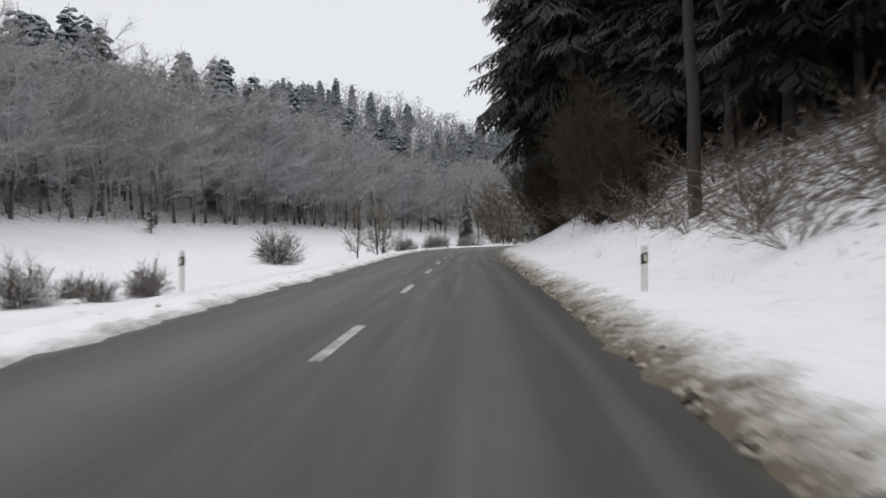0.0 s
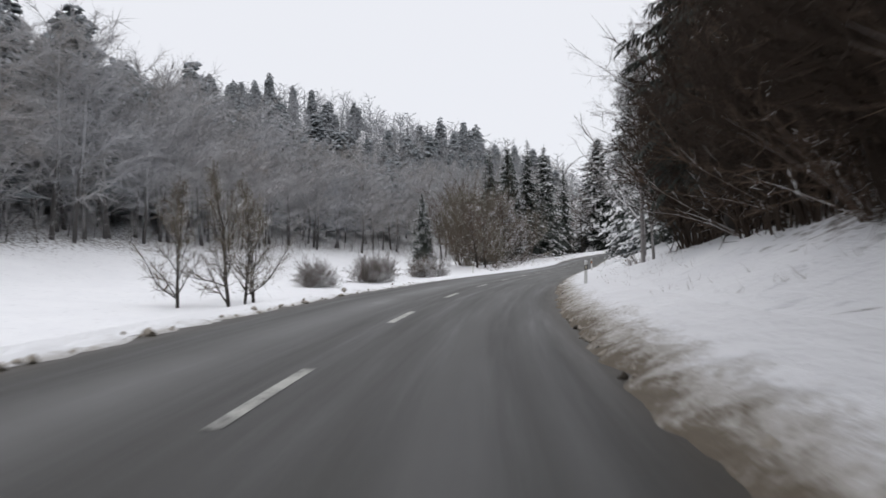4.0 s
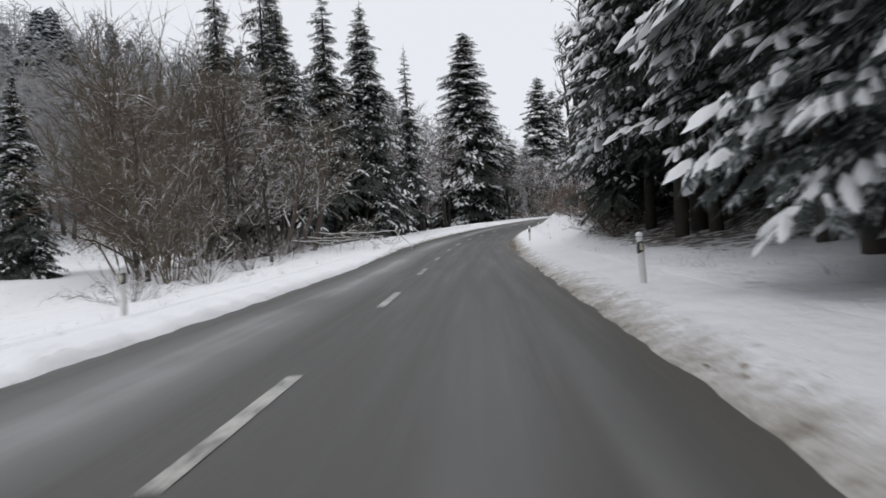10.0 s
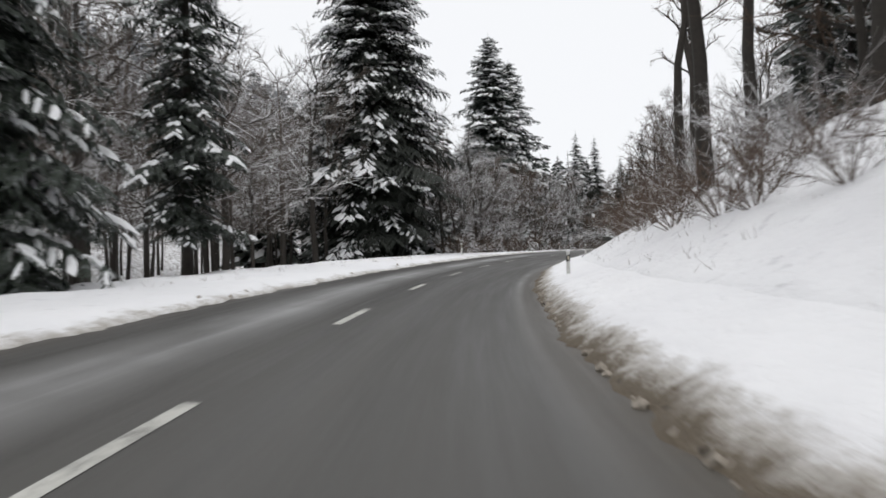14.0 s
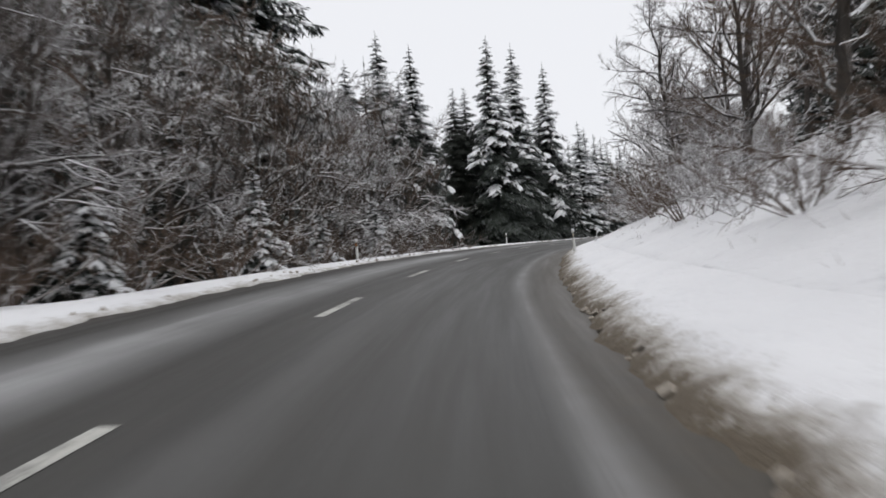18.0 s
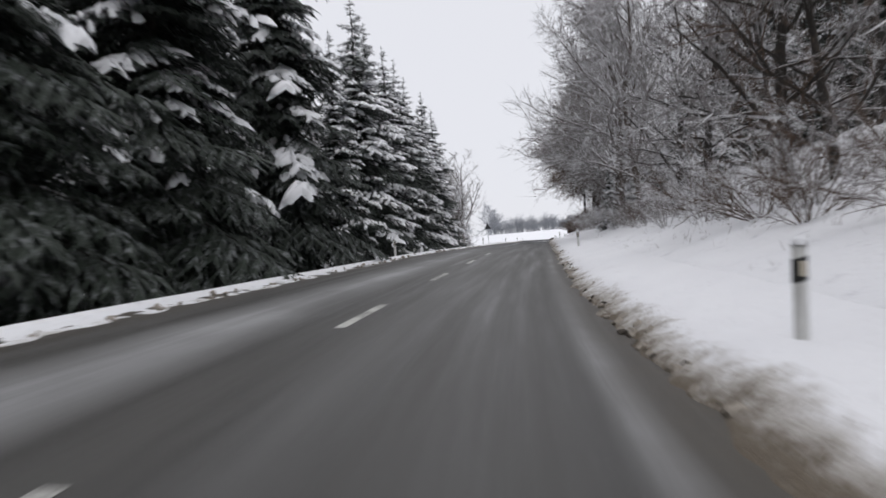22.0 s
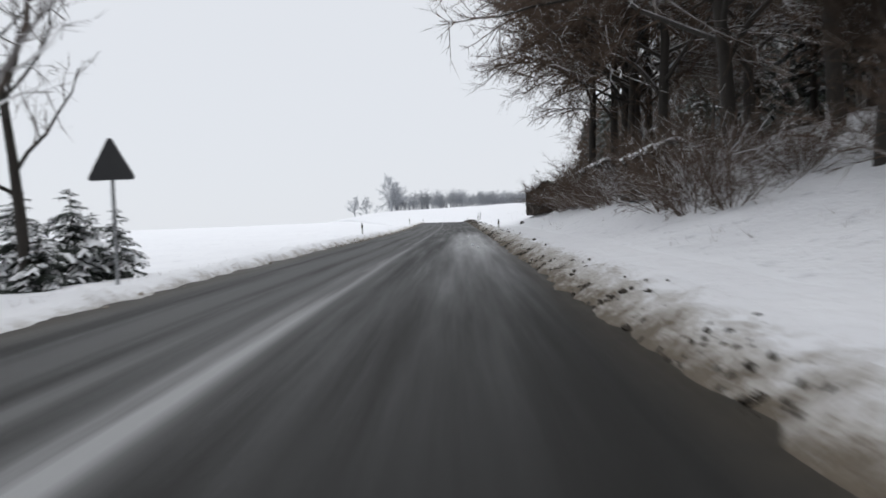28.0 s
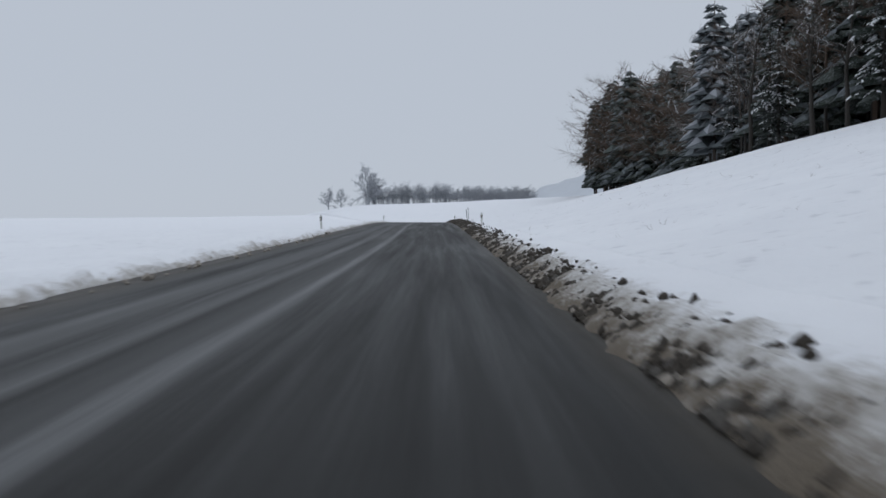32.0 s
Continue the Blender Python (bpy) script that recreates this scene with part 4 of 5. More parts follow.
    return rnd.uniform(-n, n)


# ---- right-hand side: the dark wood at the start ----
for s, u, z in ((58, 9.0, 1.0), (36, 11.5, 0.9), (41, 10.6, 1.05), (46.5, 10.4, 1.1), (51, 9.8, 1.1), (33, 13.5, 1.0), (40, 14, 1.1), (48, 13.5, 1.1), (23, 17, 1.0), (30, 17.5, 1.1), (54, 11, 0.9), (27, 13, 1.0), (62, 9.5, 0.8), (44, 14, 1.0), (18, 14, 1.0), (9, 12.5, 0.9)):
    stand("spruce_dark", s, u, z, off(180))
stand("spruce_over", 48, 10.0, 1.2, 15, lean=(0, -7))
stand("spruce_over", 54.5, 8.8, 1.1, -20, lean=(0, -8))
stand("spruce_over", 61, 8.2, 1.15, 10, lean=(0, -8))
for s in [32.5, 34.5, 36.3, 38.5, 40.5, *np.arange(54, 76, 1.9)]:
    stand("hedge", s + off(0.6), 8.2 + off(0.5), (0.75 if s > 50 else 0.5) + rnd.random() * 0.4, off(180))
for s, u, z in ((22.8, 8.4, 0.75), (30, 12, 0.8), (33, 15, 0.9), (39, 17, 0.9), (25, 17, 0.9), (16, 11, 0.8), (50, 17, 0.9), (12, 16, 0.9), (58, 15, 0.8), (66, 13, 0.7), (5, 10, 0.8), (47, 20, 1.0), (37, 22, 1.0), (28, 22, 1.0)):
    stand("trunk", s, u, z, off(180), lean=(off(2), off(2)))
for s, u, z in ((15, 7.5, 0.6), (12.5, 7.0, 0.5), (17, 8.2, 0.6), (19.5, 8.6, 0.6), (11, 8.2, 0.7), (14, 9.2, 0.7), (20.5, 7.3, 0.5), (33, 8.3, 0.8), (36, 7.6, 0.7), (31, 7.8, 0.7), (34, 9.4, 0.8), (27, 8.0, 0.6), (24.5, 7.6, 0.5), (41, 8.6, 0.6), (46, 9.0, 0.7), (50, 9.0, 0.8), (53, 8.2, 1.0), (29, 8.8, 0.9), (58, 8.0, 1.2), (63, 8.2, 1.2), (68, 8.5, 1.2), (55, 8.8, 1.3), (26, 10, 1.0), (20, 10, 0.8), (14, 9, 0.7), (73, 9, 1.3), (78, 9.2, 1.4)):
    stand("bush_brown", s + off(0.6), u + off(0.3), z, off(180))
for s, u, z in ((57, 8.6, 0.65), (63, 8.8, 0.7), (69, 9.4, 0.75), (60, 10, 0.75), (66, 9.5, 0.8), (73, 10, 0.9), (80, 10.5, 0.95), (86, 11.5, 0.9), (77, 13, 1.0)):
    stand("bare_brown", s, u, z, off(180))
for s in np.arange(2, 100, 6.5):
    stand("spruce_back", s + off(2), 19 + off(2.5), 0.9 + off(0.15), off(180))

# birches and snowy spruces past the first bend
for s, u, z in ((93.2, 7.4, 1.1), (94.6, 8.0, 0.8), (110, 8.3, 0.95), (121.5, 9.6, 0.9)):
    stand("birch", s, u, z, off(180), lean=(off(3), off(3)))
for s, u, z in ((121, 10.0, 1.3), (118, 9.0, 0.9)):
    stand("spruce_young", s, u, z, off(180))
for s, u, z in ((114, 13.5, 0.9), (120, 13, 1.0), (106, 14, 0.95), (128, 12.0, 1.0), (114, 11, 0.7)):
    stand("spruce_b", s, u, z, off(180))
for s, u, z in ((137, 9.3, 0.95), (147.5, 8.6, 1.0), (132, 9.4, 0.8)):
    stand("spruce_feather", s, u, z, off(180))
for s, u, z in ((143, 8.6, 1.0), (151.5, 8.6, 1.05), (157.5, 9.4, 1.0), (165, 9.6, 1.0), (130, 11.5, 0.95), (124, 12.5, 0.95)):
    stand("spruce_tall", s, u, z, off(180))
for s, u, z in ((134, 11.5, 1.1), (146, 13.5, 1.1)):
    stand("spruce_a", s, u, z, off(180))
for s, u, z in ((155.5, 9.6, 1.0), (163.4, 8.6, 1.0), (169, 8.9, 0.95), (161, 14, 0.9)):
    stand("spruce_high", s, u, z, off(180))
for s, u, z in ((105, 11.5, 0.95), (111, 11.5, 1.0)):
    stand("spruce_high" if s > 110 else "spruce_feather", s, u, z, off(180))
for s in np.arange(104, 172, 6.0):
    stand("spruce_back", s + off(2), 19 + off(3), 1.0 + off(0.15), off(180))

for s, u, z in ((167.2, 10.8, 0.8), (171, 10.5, 0.85)):
    stand("spruce_dark", s, u, z, off(180))
# dark spruces added to stand in for the deep shade under the boughs
for s, u, z in ((133, 12.8, 0.9), (139.5, 12.2, 0.9), (150.5, 11.5, 0.9)):
    stand("spruce_dark", s, u, z, off(180))
stand("spruce_c", 172, 8.6, 0.85, 70)
for s, u, z in ((163, 9.6, 0.8), (168, 12, 0.85), (173, 11, 0.8), (159, 12, 0.9)):
    stand("trunk", s, u, z, off(180))

# ---- the steep bank with trunks on its crest ----
for s, u, z in ((193.4, 8.4, 0.8), (215.8, 8.6, 0.85), (203, 9.6, 0.75), (209, 10.4, 0.8), (198, 11.5, 0.8), (220, 11, 0.8), (226, 9.6, 0.75), (188, 10.5, 0.7), (233, 11, 0.8), (213, 13, 0.9), (204, 14, 0.9), (241, 12, 0.8), (181, 11, 0.7), (195, 15, 0.9)):
    stand("trunk", s, u, z, off(180), lean=(off(2), off(2)))
for s in np.arange(174, 216, 4.5):
    stand("bare_brown", s + off(1.2), 12.5 + off(1.2), 0.85 + off(0.12), off(180))
for s in np.arange(170, 252, 2.3):
    stand("bush_brown", s + off(0.8), 8.0 + off(0.9), 0.55 + rnd.random() * 0.35, off(180))
for s in np.arange(176, 252, 4.5):
    stand("bush_white", s + off(1), 9.8 + off(1.0), 0.6 + rnd.random() * 0.4, off(180))
for s in np.arange(176, 334, 5.0):
    stand("spruce_back" if rnd.random() < 0.45 else "bare_back", s + off(2), 19 + off(3), 0.95 + off(0.2), off(180))
for s in np.arange(252, 332, 2.6):
    stand("bush_white" if rnd.random() < 0.55 else "bush_brown", s + off(0.9), 7.8 + off(0.8), 0.6 + rnd.random() * 0.45, off(180), lean=(0, 0))
for s in np.arange(246, 336, 6.0):
    stand("frost_tree" if rnd.random() < 0.4 else "bare_brown" if rnd.random() < 0.6 else "bare_a", s + off(1.5), 10.5 + off(1.2), 0.65 + rnd.random() * 0.25, off(180))
stand("frost_tree", 323.8, 9.1, 0.9, 40)
for s, u, z in ((335, 9.5, 0.9), (342, 9.8, 0.95), (371, 10.5, 1.1), (379, 11.0, 1.1)):
    stand("frost_tree", s, u, z, off(180), lean=(off(3), off(3)))
for s, u, z in ((349, 8.8, 1.0), (356, 8.4, 1.08), (364, 8.8, 1.1), (373, 9.2, 1.0)):
    stand("frost_beech", s, u, z, off(180), lean=(off(3), off(3)))
for s, u, z in ((358, 7.8, 0.8), (361, 10, 1.3), (352, 12, 1.6)):
    stand("spruce_young", s, u, z, off(180))
for s in np.arange(333, 392, 2.8):
    stand("bush_white" if rnd.random() < 0.85 and s < 392 else "bush_brown", s + off(1), 8.2 + off(0.8), 0.5 + rnd.random() * 0.35, off(180))
for s, u, z in ((392, 11.0, 1.0), (402, 10.4, 1.1), (411, 10.8, 1.1), (420, 10.8, 1.1), (428, 11.0, 1.1), (429.6, 12.6, 1.05), (421, 15, 1.1)):
    stand("beech", s, u, z, off(180), lean=(off(2), -3 + off(2)))
for s in np.arange(392, 446, 2.0):
    stand("bush_brown", s + off(0.7), 10.6 + off(1.2), 0.7 + rnd.random() * 0.5, off(180))
for s in np.arange(336, 440, 4.0):
    stand("spruce_back" if rnd.random() < 0.5 else "trunk", s + off(2), 20 + off(2.5), 0.85 + off(0.15), off(180))

# ---- left-hand side: meadow bushes ----
for s, u, z in ((77, -22, 1.9), (34, -13.5, 0.75), (31.5, -14.5, 0.55), (34, -17, 0.6), (30.6, -17.5, 1.0), (29, -19, 0.9), (128, -24.9, 1.45), (129.6, -24.6, 1.25), (144.5, -24.0, 1.75), (147.4, -23.5, 1.65), (160, -21.8, 1.5), (162.5, -20.5, 1.7)):
    stand("bush_round", s, u, z, off(180))
for s, u, z in ((108.5, -21.0, 1.0), (106.5, -20.6, 0.85), (102.5, -19.6, 1.05), (99.5, -21.5, 0.9)):
    stand("willow", s, u, z, off(180), lean=(off(4), off(4)))
stand("spruce_back", 87.5, -45.5, 0.42, 40)
# the group where the wood comes down to the road
for s, u, z in ((185, -28.7, 0.66),):
    stand("spruce_wide", s, u, z, off(180))
for s, u, z in ((184, -20, 1.4), (189, -18, 1.35), (192, -23, 1.45), (173, -13, 0.75), (196, -16, 0.9)):
    stand("thicket", s, u, z, off(180))
for s, u, z in ((178, -17, 0.95), (181, -13, 1.0), (186, -14, 1.05), (191, -16, 1.1), (175, -15, 0.8)):
    stand("bare_brown", s, u, z, off(180), lean=(off(5), off(5)))
for s, u, z in ((170, -10, 1.0), (174, -9.4, 0.9), (180, -9.8, 1.0), (185, -11, 0.8), (193, -13, 0.9), (166, -11.5, 0.8), (201, -14.2, 0.8)):
    stand("bush", s, u, z, off(180))
for s, u, z in ((190.5, -12.5, 0.8), (195.5, -14, 0.8), (178, -9.5, 0.55)):
    stand("bare_a", s, u, z, off(180), lean=(off(4), off(4)))
for s, u, z, turn in ((187.2, -9.6, 0.9, -35), (186.2, -10.2, 0.75, 15), (181.5, -9.8, 0.7, -10)):
    stand("crooked_olive", s, u, z, turn, lean=(0, 14))
for s, u, z in ((206, -13.8, 1.15), (203, -17, 1.05)):
    stand("spruce_c", s, u, z, off(180))
stand("spruce_thin", 222, -10.6, 1.0, 20)
stand("pine", 193.5, -14.6, 1.0, 70)
stand("spruce_wide", 210.8, -11.6, 1.15, 200)
stand("spruce_wide", 199.5, -16.2, 1.1, 100)
stand("spruce_sag", 249.5, -12.4, 1.0, 60)
stand("spruce_cone", 283, -14.8, 1.0, 0)
stand("spruce_cone", 288, -14.6, 0.93, 120)
for s, u, z in ((223, -16, 1.2), (233, -15, 1.1), (243, -14, 1.1), (227, -22, 1.2)):
    stand("bare_b", s, u, z, off(180))
for s, u, z in ((226, -12.5, 0.8), (233, -13.5, 0.6), (255, -9.4, 0.7), (252, -7.6, 0.75), (257, -7.6, 0.7), (262, -7.4, 0.75), (267, -7.8, 0.8), (272, -7.4, 0.75), (277, -7.2, 0.7), (282, -7.8, 0.75), (287, -8.2, 0.8), (292, -9, 0.8)):
    stand("bare_a", s + off(1), u, z, off(180), lean=(off(5), off(5)))
for s in np.arange(253, 300, 4.2):
    stand("bush_brown", s + off(1), -6.2 + off(0.5), 0.7 + rnd.random() * 0.5, off(180))
for s, u, z in ((256.5, -8.6, 1.0), (254, -9.2, 0.85), (259, -7.6, 0.7), (264, -6.3, 0.6), (273, -6.2, 0.75), (280, -6.5, 0.6), (287, -6.2, 0.7)):
    stand("spruce_young", s, u, z, off(180))
for s, u, z in ((306, -13.9, 1.12), (309.5, -12.6, 1.08), (317, -8.2, 1.12), (325, -8.5, 1.18), (334, -7.9, 1.14), (297, -12, 0.85), (329.5, -9.5, 0.9)):
    stand("spruce_laden", s, u, z, off(180))
for i, s in enumerate(np.arange(340.5, 386, 4.6)):
    stand("spruce_b" if i % 3 else "spruce_a", s + off(0.7), -7.7 + off(0.4), (0.9 if i % 3 else 0.78) + off(0.08), off(180))
for s in np.arange(300, 384, 5.0):
    stand("spruce_back", s + off(1.5), -12.5 + off(1.5), 0.8 + off(0.1), off(180))
for s in np.arange(264, 300, 6.0):
    stand("bare_back", s + off(2), -18 + off(4), 0.85 + off(0.15), off(180))
for s, u, z in ((389, -8.6, 0.9), (391, -9.6, 0.95), (396, -10, 0.9), (405, -9.0, 0.75), (395, -8.6, 0.9)):
    stand("bare_open", s, u, z, off(180), lean=(off(6), off(6)))
for s, u, z in ((408.2, -8.2, 0.7), (407.2, -9.0, 0.9), (409.5, -9.6, 0.7), (406.0, -9.8, 0.9), (405.2, -8.8, 0.6)):
    stand("spruce_squat", s, u, z, off(180))
for s, u, z in ((391, -8.8, 0.8), (395.5, -9.6, 0.85)):
    stand("frost_tree", s, u, z, off(180), lean=(off(5), off(5)))
stand("crooked", 400.2, -7.8, 0.95, 200)
stand("crooked", 399.0, -8.9, 0.8, 110)
for s, u, z in ((389, -8.4, 0.6), (391, -8, 0.65), (393, -9.2, 0.6)):
    stand("bare_a", s, u, z, off(180))
for s, u, z in ((386, -6.6, 0.7), (388.5, -7.0, 0.8), (391.5, -10.2, 0.8), (394, -11, 0.7), (397, -11.4, 0.9)):
    stand("bush_white", s, u, z, off(180))
for s, u, z in ((390, -8.0, 0.5), (394, -10, 0.6)):
    stand("bush", s, u, z, off(180))


for s in np.arange(262, 300, 3.4):
    stand("frost_tree" if rnd.random() < 0.4 else "bare_brown", s + off(1), -8.2 + off(0.8), 0.75 + rnd.random() * 0.3, off(180), lean=(off(4), off(4)))
for s, u, z in ((258, -14, 0.85), (264, -14.5, 0.8), (272, -13.5, 0.8), (278, -12, 0.75), (292, -14, 0.8), (296, -13, 0.8)):
    stand("bare_b", s, u, z, off(180))
for s, u, z in ((196.5, -14.5, 0.95), (193, -18, 1.05)):
    stand("spruce_c", s, u, z, off(180))
# low dark spruces added behind the row in place of shade at its foot
for s in np.arange(262, 304, 4.4):
    stand("spruce_dark", s + off(1), -10.8 + off(1.0), 0.42 + off(0.06), off(180))
for s in np.arange(306, 346, 5.0):
    stand("spruce_dark", s + off(1), -12 + off(1.0), 0.8 + off(0.08), off(180))
# the dark corner of the wood before the first birches
for s in np.arange(76, 92, 2.4):
    stand("hedge", s + off(0.5), 9.6 + off(0.5), 0.7 + rnd.random() * 0.4, off(180))
for s, u, z in ((80.5, 9.0, 0.9), (86, 10.2, 0.8), (91, 12.5, 0.9), (83, 12.5, 1.0), (78, 12, 0.95), (93, 10.8, 0.9), (97.5, 12.2, 0.95), (101, 13.5, 0.95)):
    stand("spruce_dark", s, u, z, off(180))
for s, u, z in ((76, 9.4, 0.75),):
    stand("bare_brown", s, u, z, off(180))


# ---- woods on the slopes and in the distance ----
def far_bare(seed, h=18.0, limbs=22, twigs=9, thick=1.0, low=0.25, wide=0.42):
    rng = np.random.default_rng(seed)
    hp = Heap()
    zz = np.linspace(-0.5, h * 0.9, 5)
    tr = np.stack([np.cumsum(rng.normal(0, 0.25, 5)), np.cumsum(rng.normal(0, 0.25, 5)), zz], 1)
    v, f = tube(tr, np.linspace(0.24, 0.04, 5), 4)
    hp.add(v, f, np.where(v[f].mean(1)[:, 2] < h * 0.3, 3, 0))
    B, T, R = [], [], []
    for i in range(limbs):
        t = low + (0.97 - low) * i / limbs
        p = np.array([np.interp(t * h, zz, tr[:, c]) for c in range(3)])
        a, el = i * 2.4 + rng.uniform(-0.4, 0.4), rng.uniform(0.1, 0.95)
        ln = h * wide * (1.1 - 0.7 * t) * rng.uniform(0.7, 1.2)
        d = np.array([math.cos(a) * math.cos(el), math.sin(a) * math.cos(el), math.sin(el)])
        B.append(p), T.append(p + d * ln), R.append(0.07)
        for j in range(twigs):
            q = p + d * ln * rng.uniform(0.25, 1)
            e = d + rng.normal(0, 0.6, 3)
            B.append(q), T.append(q + e / np.linalg.norm(e) * ln * rng.uniform(0.25, 0.5)), R.append(0.05)
    v, f = spikes(np.array(B), np.array(T), np.array(R) * thick)
    hp.add(v, f)
    return hp.arrays()


def far_spruce(seed, h=20.0):
    """A broad, rounded fir with layered boughs, snow on the upper side of each."""
    rng = np.random.default_rng(seed)
    hp = Heap()
    v, f = tube(np.array([[0, 0, -0.5], [0, 0, h * 0.6], [0, 0, h]]), [0.26, 0.14, 0.03], 4)
    hp.add(v, f)
    quad = np.array([[0, 1, 4], [1, 2, 4], [2, 3, 4], [3, 0, 4]])
    for i in range(21):
        t = 0.16 + 0.83 * i / 21
        r = 4.5 * (1 - t) ** 0.42 * rng.uniform(0.82, 1.12) + 0.2
        for j in range(8):
            a = i * 1.1 + j * 0.785 + rng.uniform(-0.25, 0.25)
            ln = r * rng.uniform(0.6, 1.15)
            d, n = np.array([math.cos(a), math.sin(a), 0]), np.array([-math.sin(a), math.cos(a), 0])
            o = np.array([0, 0, t * h + rng.uniform(-0.3, 0.3)])
            w = ln * 0.36
            tip = o + d * ln + np.array([0, 0, -0.30 * ln])
            m = o + d * ln * 0.6
            pts = np.array([o, m + n * w + [0, 0, -0.28 * ln], tip, m - n * w + [0, 0, -0.28 * ln], m + [0, 0, 0.02]])
            hp.add(pts, quad, 1)
            if rng.random() < 0.7:
                pts = pts + np.array([0, 0, 0.10])
                pts[[1, 3]] = pts[[1, 3]] * 0.5 + pts[[4, 4]] * 0.5
                pts[0] = pts[4] * 0.7 + pts[0] * 0.3
                hp.add(pts, quad, 2)
    return hp.arrays()


FB = [far_bare(40 + i, limbs=26, twigs=20, thick=0.62, low=0.2, wide=0.46) for i in range(4)]
FB_THIN = [far_bare(44 + i, limbs=11, twigs=4, thick=1.9) for i in range(4)]
FS = [far_spruce(50 + i) for i in range(4)]
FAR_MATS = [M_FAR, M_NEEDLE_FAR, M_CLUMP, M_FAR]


def wood(name, label, spots, mats=None, bare=FB, widen=1.0):
    """One sheet of woodland: spots are s, u, size and whether it is a spruce."""
    hp = Heap()
    for s, u, z, fir in spots:
        v, f, i = (FS if fir else bare)[rnd.randrange(4)]
        a = rnd.uniform(0, 6.28)
        c, n = math.cos(a), math.sin(a)
        m = np.array([[c * widen, -n * widen, 0], [n * widen, c * widen, 0], [0, 0, rnd.uniform(0.85, 1.15)]]) * z
        hp.v.append(v @ m.T + np.array(at(s, u)))
        hp.f.append(f + hp.n)
        hp.i.append(i)
        hp.n += len(v)
    tagged(new(name, hp.mesh(name, mats or FAR_MATS)), label, "woodland", kind="stuff")


FB_EDGE = [far_bare(60 + i, limbs=38, twigs=26, thick=0.52, low=0.14, wide=0.42) for i in range(4)]
HAZY = [M_FAR, M_NEEDLE_FAR, M_FAR_HAZE, M_FAR_TRUNK]


def wood_edge(s):
    """Offset of the hillside wood's lower edge."""
    return float(np.interp(s, [-30, 60, 130, 180, 210, 300], [-48, -50, -53, -54, -48, -62]))


spots = []
for s in np.arange(-30, 300, 3.6):
    for k in range(2):
        spots.append((s + off(1.8), wood_edge(s) - k * 4.5 + off(1.8), rnd.uniform(0.95, 1.3), k == 1 and rnd.random() < 0.1))
        spots[-1] = (*spots[-1][:2], spots[-1][2] * float(np.interp(s, [40, 90, 150, 215], [0.95, 1.05, 1.12, 0.92])), spots[-1][3])
    spots.append((s + off(1.8), wood_edge(s) + off(1.5), rnd.uniform(0.18, 0.32), False))
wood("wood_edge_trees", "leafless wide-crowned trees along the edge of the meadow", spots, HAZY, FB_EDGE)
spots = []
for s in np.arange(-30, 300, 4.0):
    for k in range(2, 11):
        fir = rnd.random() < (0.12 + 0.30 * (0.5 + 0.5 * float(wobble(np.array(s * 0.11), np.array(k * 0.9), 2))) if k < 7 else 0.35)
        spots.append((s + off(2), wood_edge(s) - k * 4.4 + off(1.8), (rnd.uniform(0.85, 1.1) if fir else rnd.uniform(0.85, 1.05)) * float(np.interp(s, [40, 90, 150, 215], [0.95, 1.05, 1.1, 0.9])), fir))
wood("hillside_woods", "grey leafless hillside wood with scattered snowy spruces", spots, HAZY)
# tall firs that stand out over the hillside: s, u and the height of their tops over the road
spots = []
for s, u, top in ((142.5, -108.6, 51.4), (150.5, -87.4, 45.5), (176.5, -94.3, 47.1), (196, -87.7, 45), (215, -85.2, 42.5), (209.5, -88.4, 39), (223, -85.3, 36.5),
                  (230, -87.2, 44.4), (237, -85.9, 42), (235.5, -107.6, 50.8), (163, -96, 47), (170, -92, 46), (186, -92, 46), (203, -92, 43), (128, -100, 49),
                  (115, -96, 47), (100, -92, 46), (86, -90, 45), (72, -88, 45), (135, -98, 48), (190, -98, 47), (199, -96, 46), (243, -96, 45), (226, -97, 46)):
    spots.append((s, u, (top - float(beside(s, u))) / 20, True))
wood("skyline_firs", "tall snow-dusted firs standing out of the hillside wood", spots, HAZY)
spots = []
for s in np.arange(60, 400, 6.5):
    for u in np.arange(-90 if s < 300 else -150, -260, -6.5):
        spots.append((s + off(3), u + off(3), rnd.uniform(0.75, 1.05), rnd.random() < 0.15))
for s in np.arange(60, 300, 5.0):
    for u in np.arange(-92, -136, -5.5):
        spots.append((s + off(2.5), u + off(2.5), rnd.uniform(0.8, 1.1), rnd.random() < 0.14))
for s in np.arange(300, 354, 5.0):
    for u in np.arange(-40, -154, -5.5):
        spots.append((s + off(2.5), u + off(2.5), rnd.uniform(0.8, 1.1), rnd.random() < 0.14))
for s in np.arange(190, 352, 4.2):
    for u in np.arange(-72, -168, -4.2):
        spots.append((s + off(2), u + off(2), rnd.uniform(0.35, 0.6), False))
wood("ridge_woods", "mixed wood on the far ridge in haze-pale colours", spots, [M_RIDGE_HAZE, M_NEEDLE_HAZE, M_FAR_HAZE, M_RIDGE_HAZE], FB_THIN)
NEAR_MATS = [M_TWIG, M_NEEDLE, M_CLUMP, M_BARK]
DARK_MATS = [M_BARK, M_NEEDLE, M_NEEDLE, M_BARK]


def strip_wood(s0, s1, u0, u1, gap, fir, size):
    out = []
    for s in np.arange(s0, s1, gap):
        for u in np.arange(u0, u1, gap if u1 > u0 else -gap):
            out.append((s + off(gap * 0.4), u + off(gap * 0.4), size * rnd.uniform(0.8, 1.15), rnd.random() < fir))
    return out


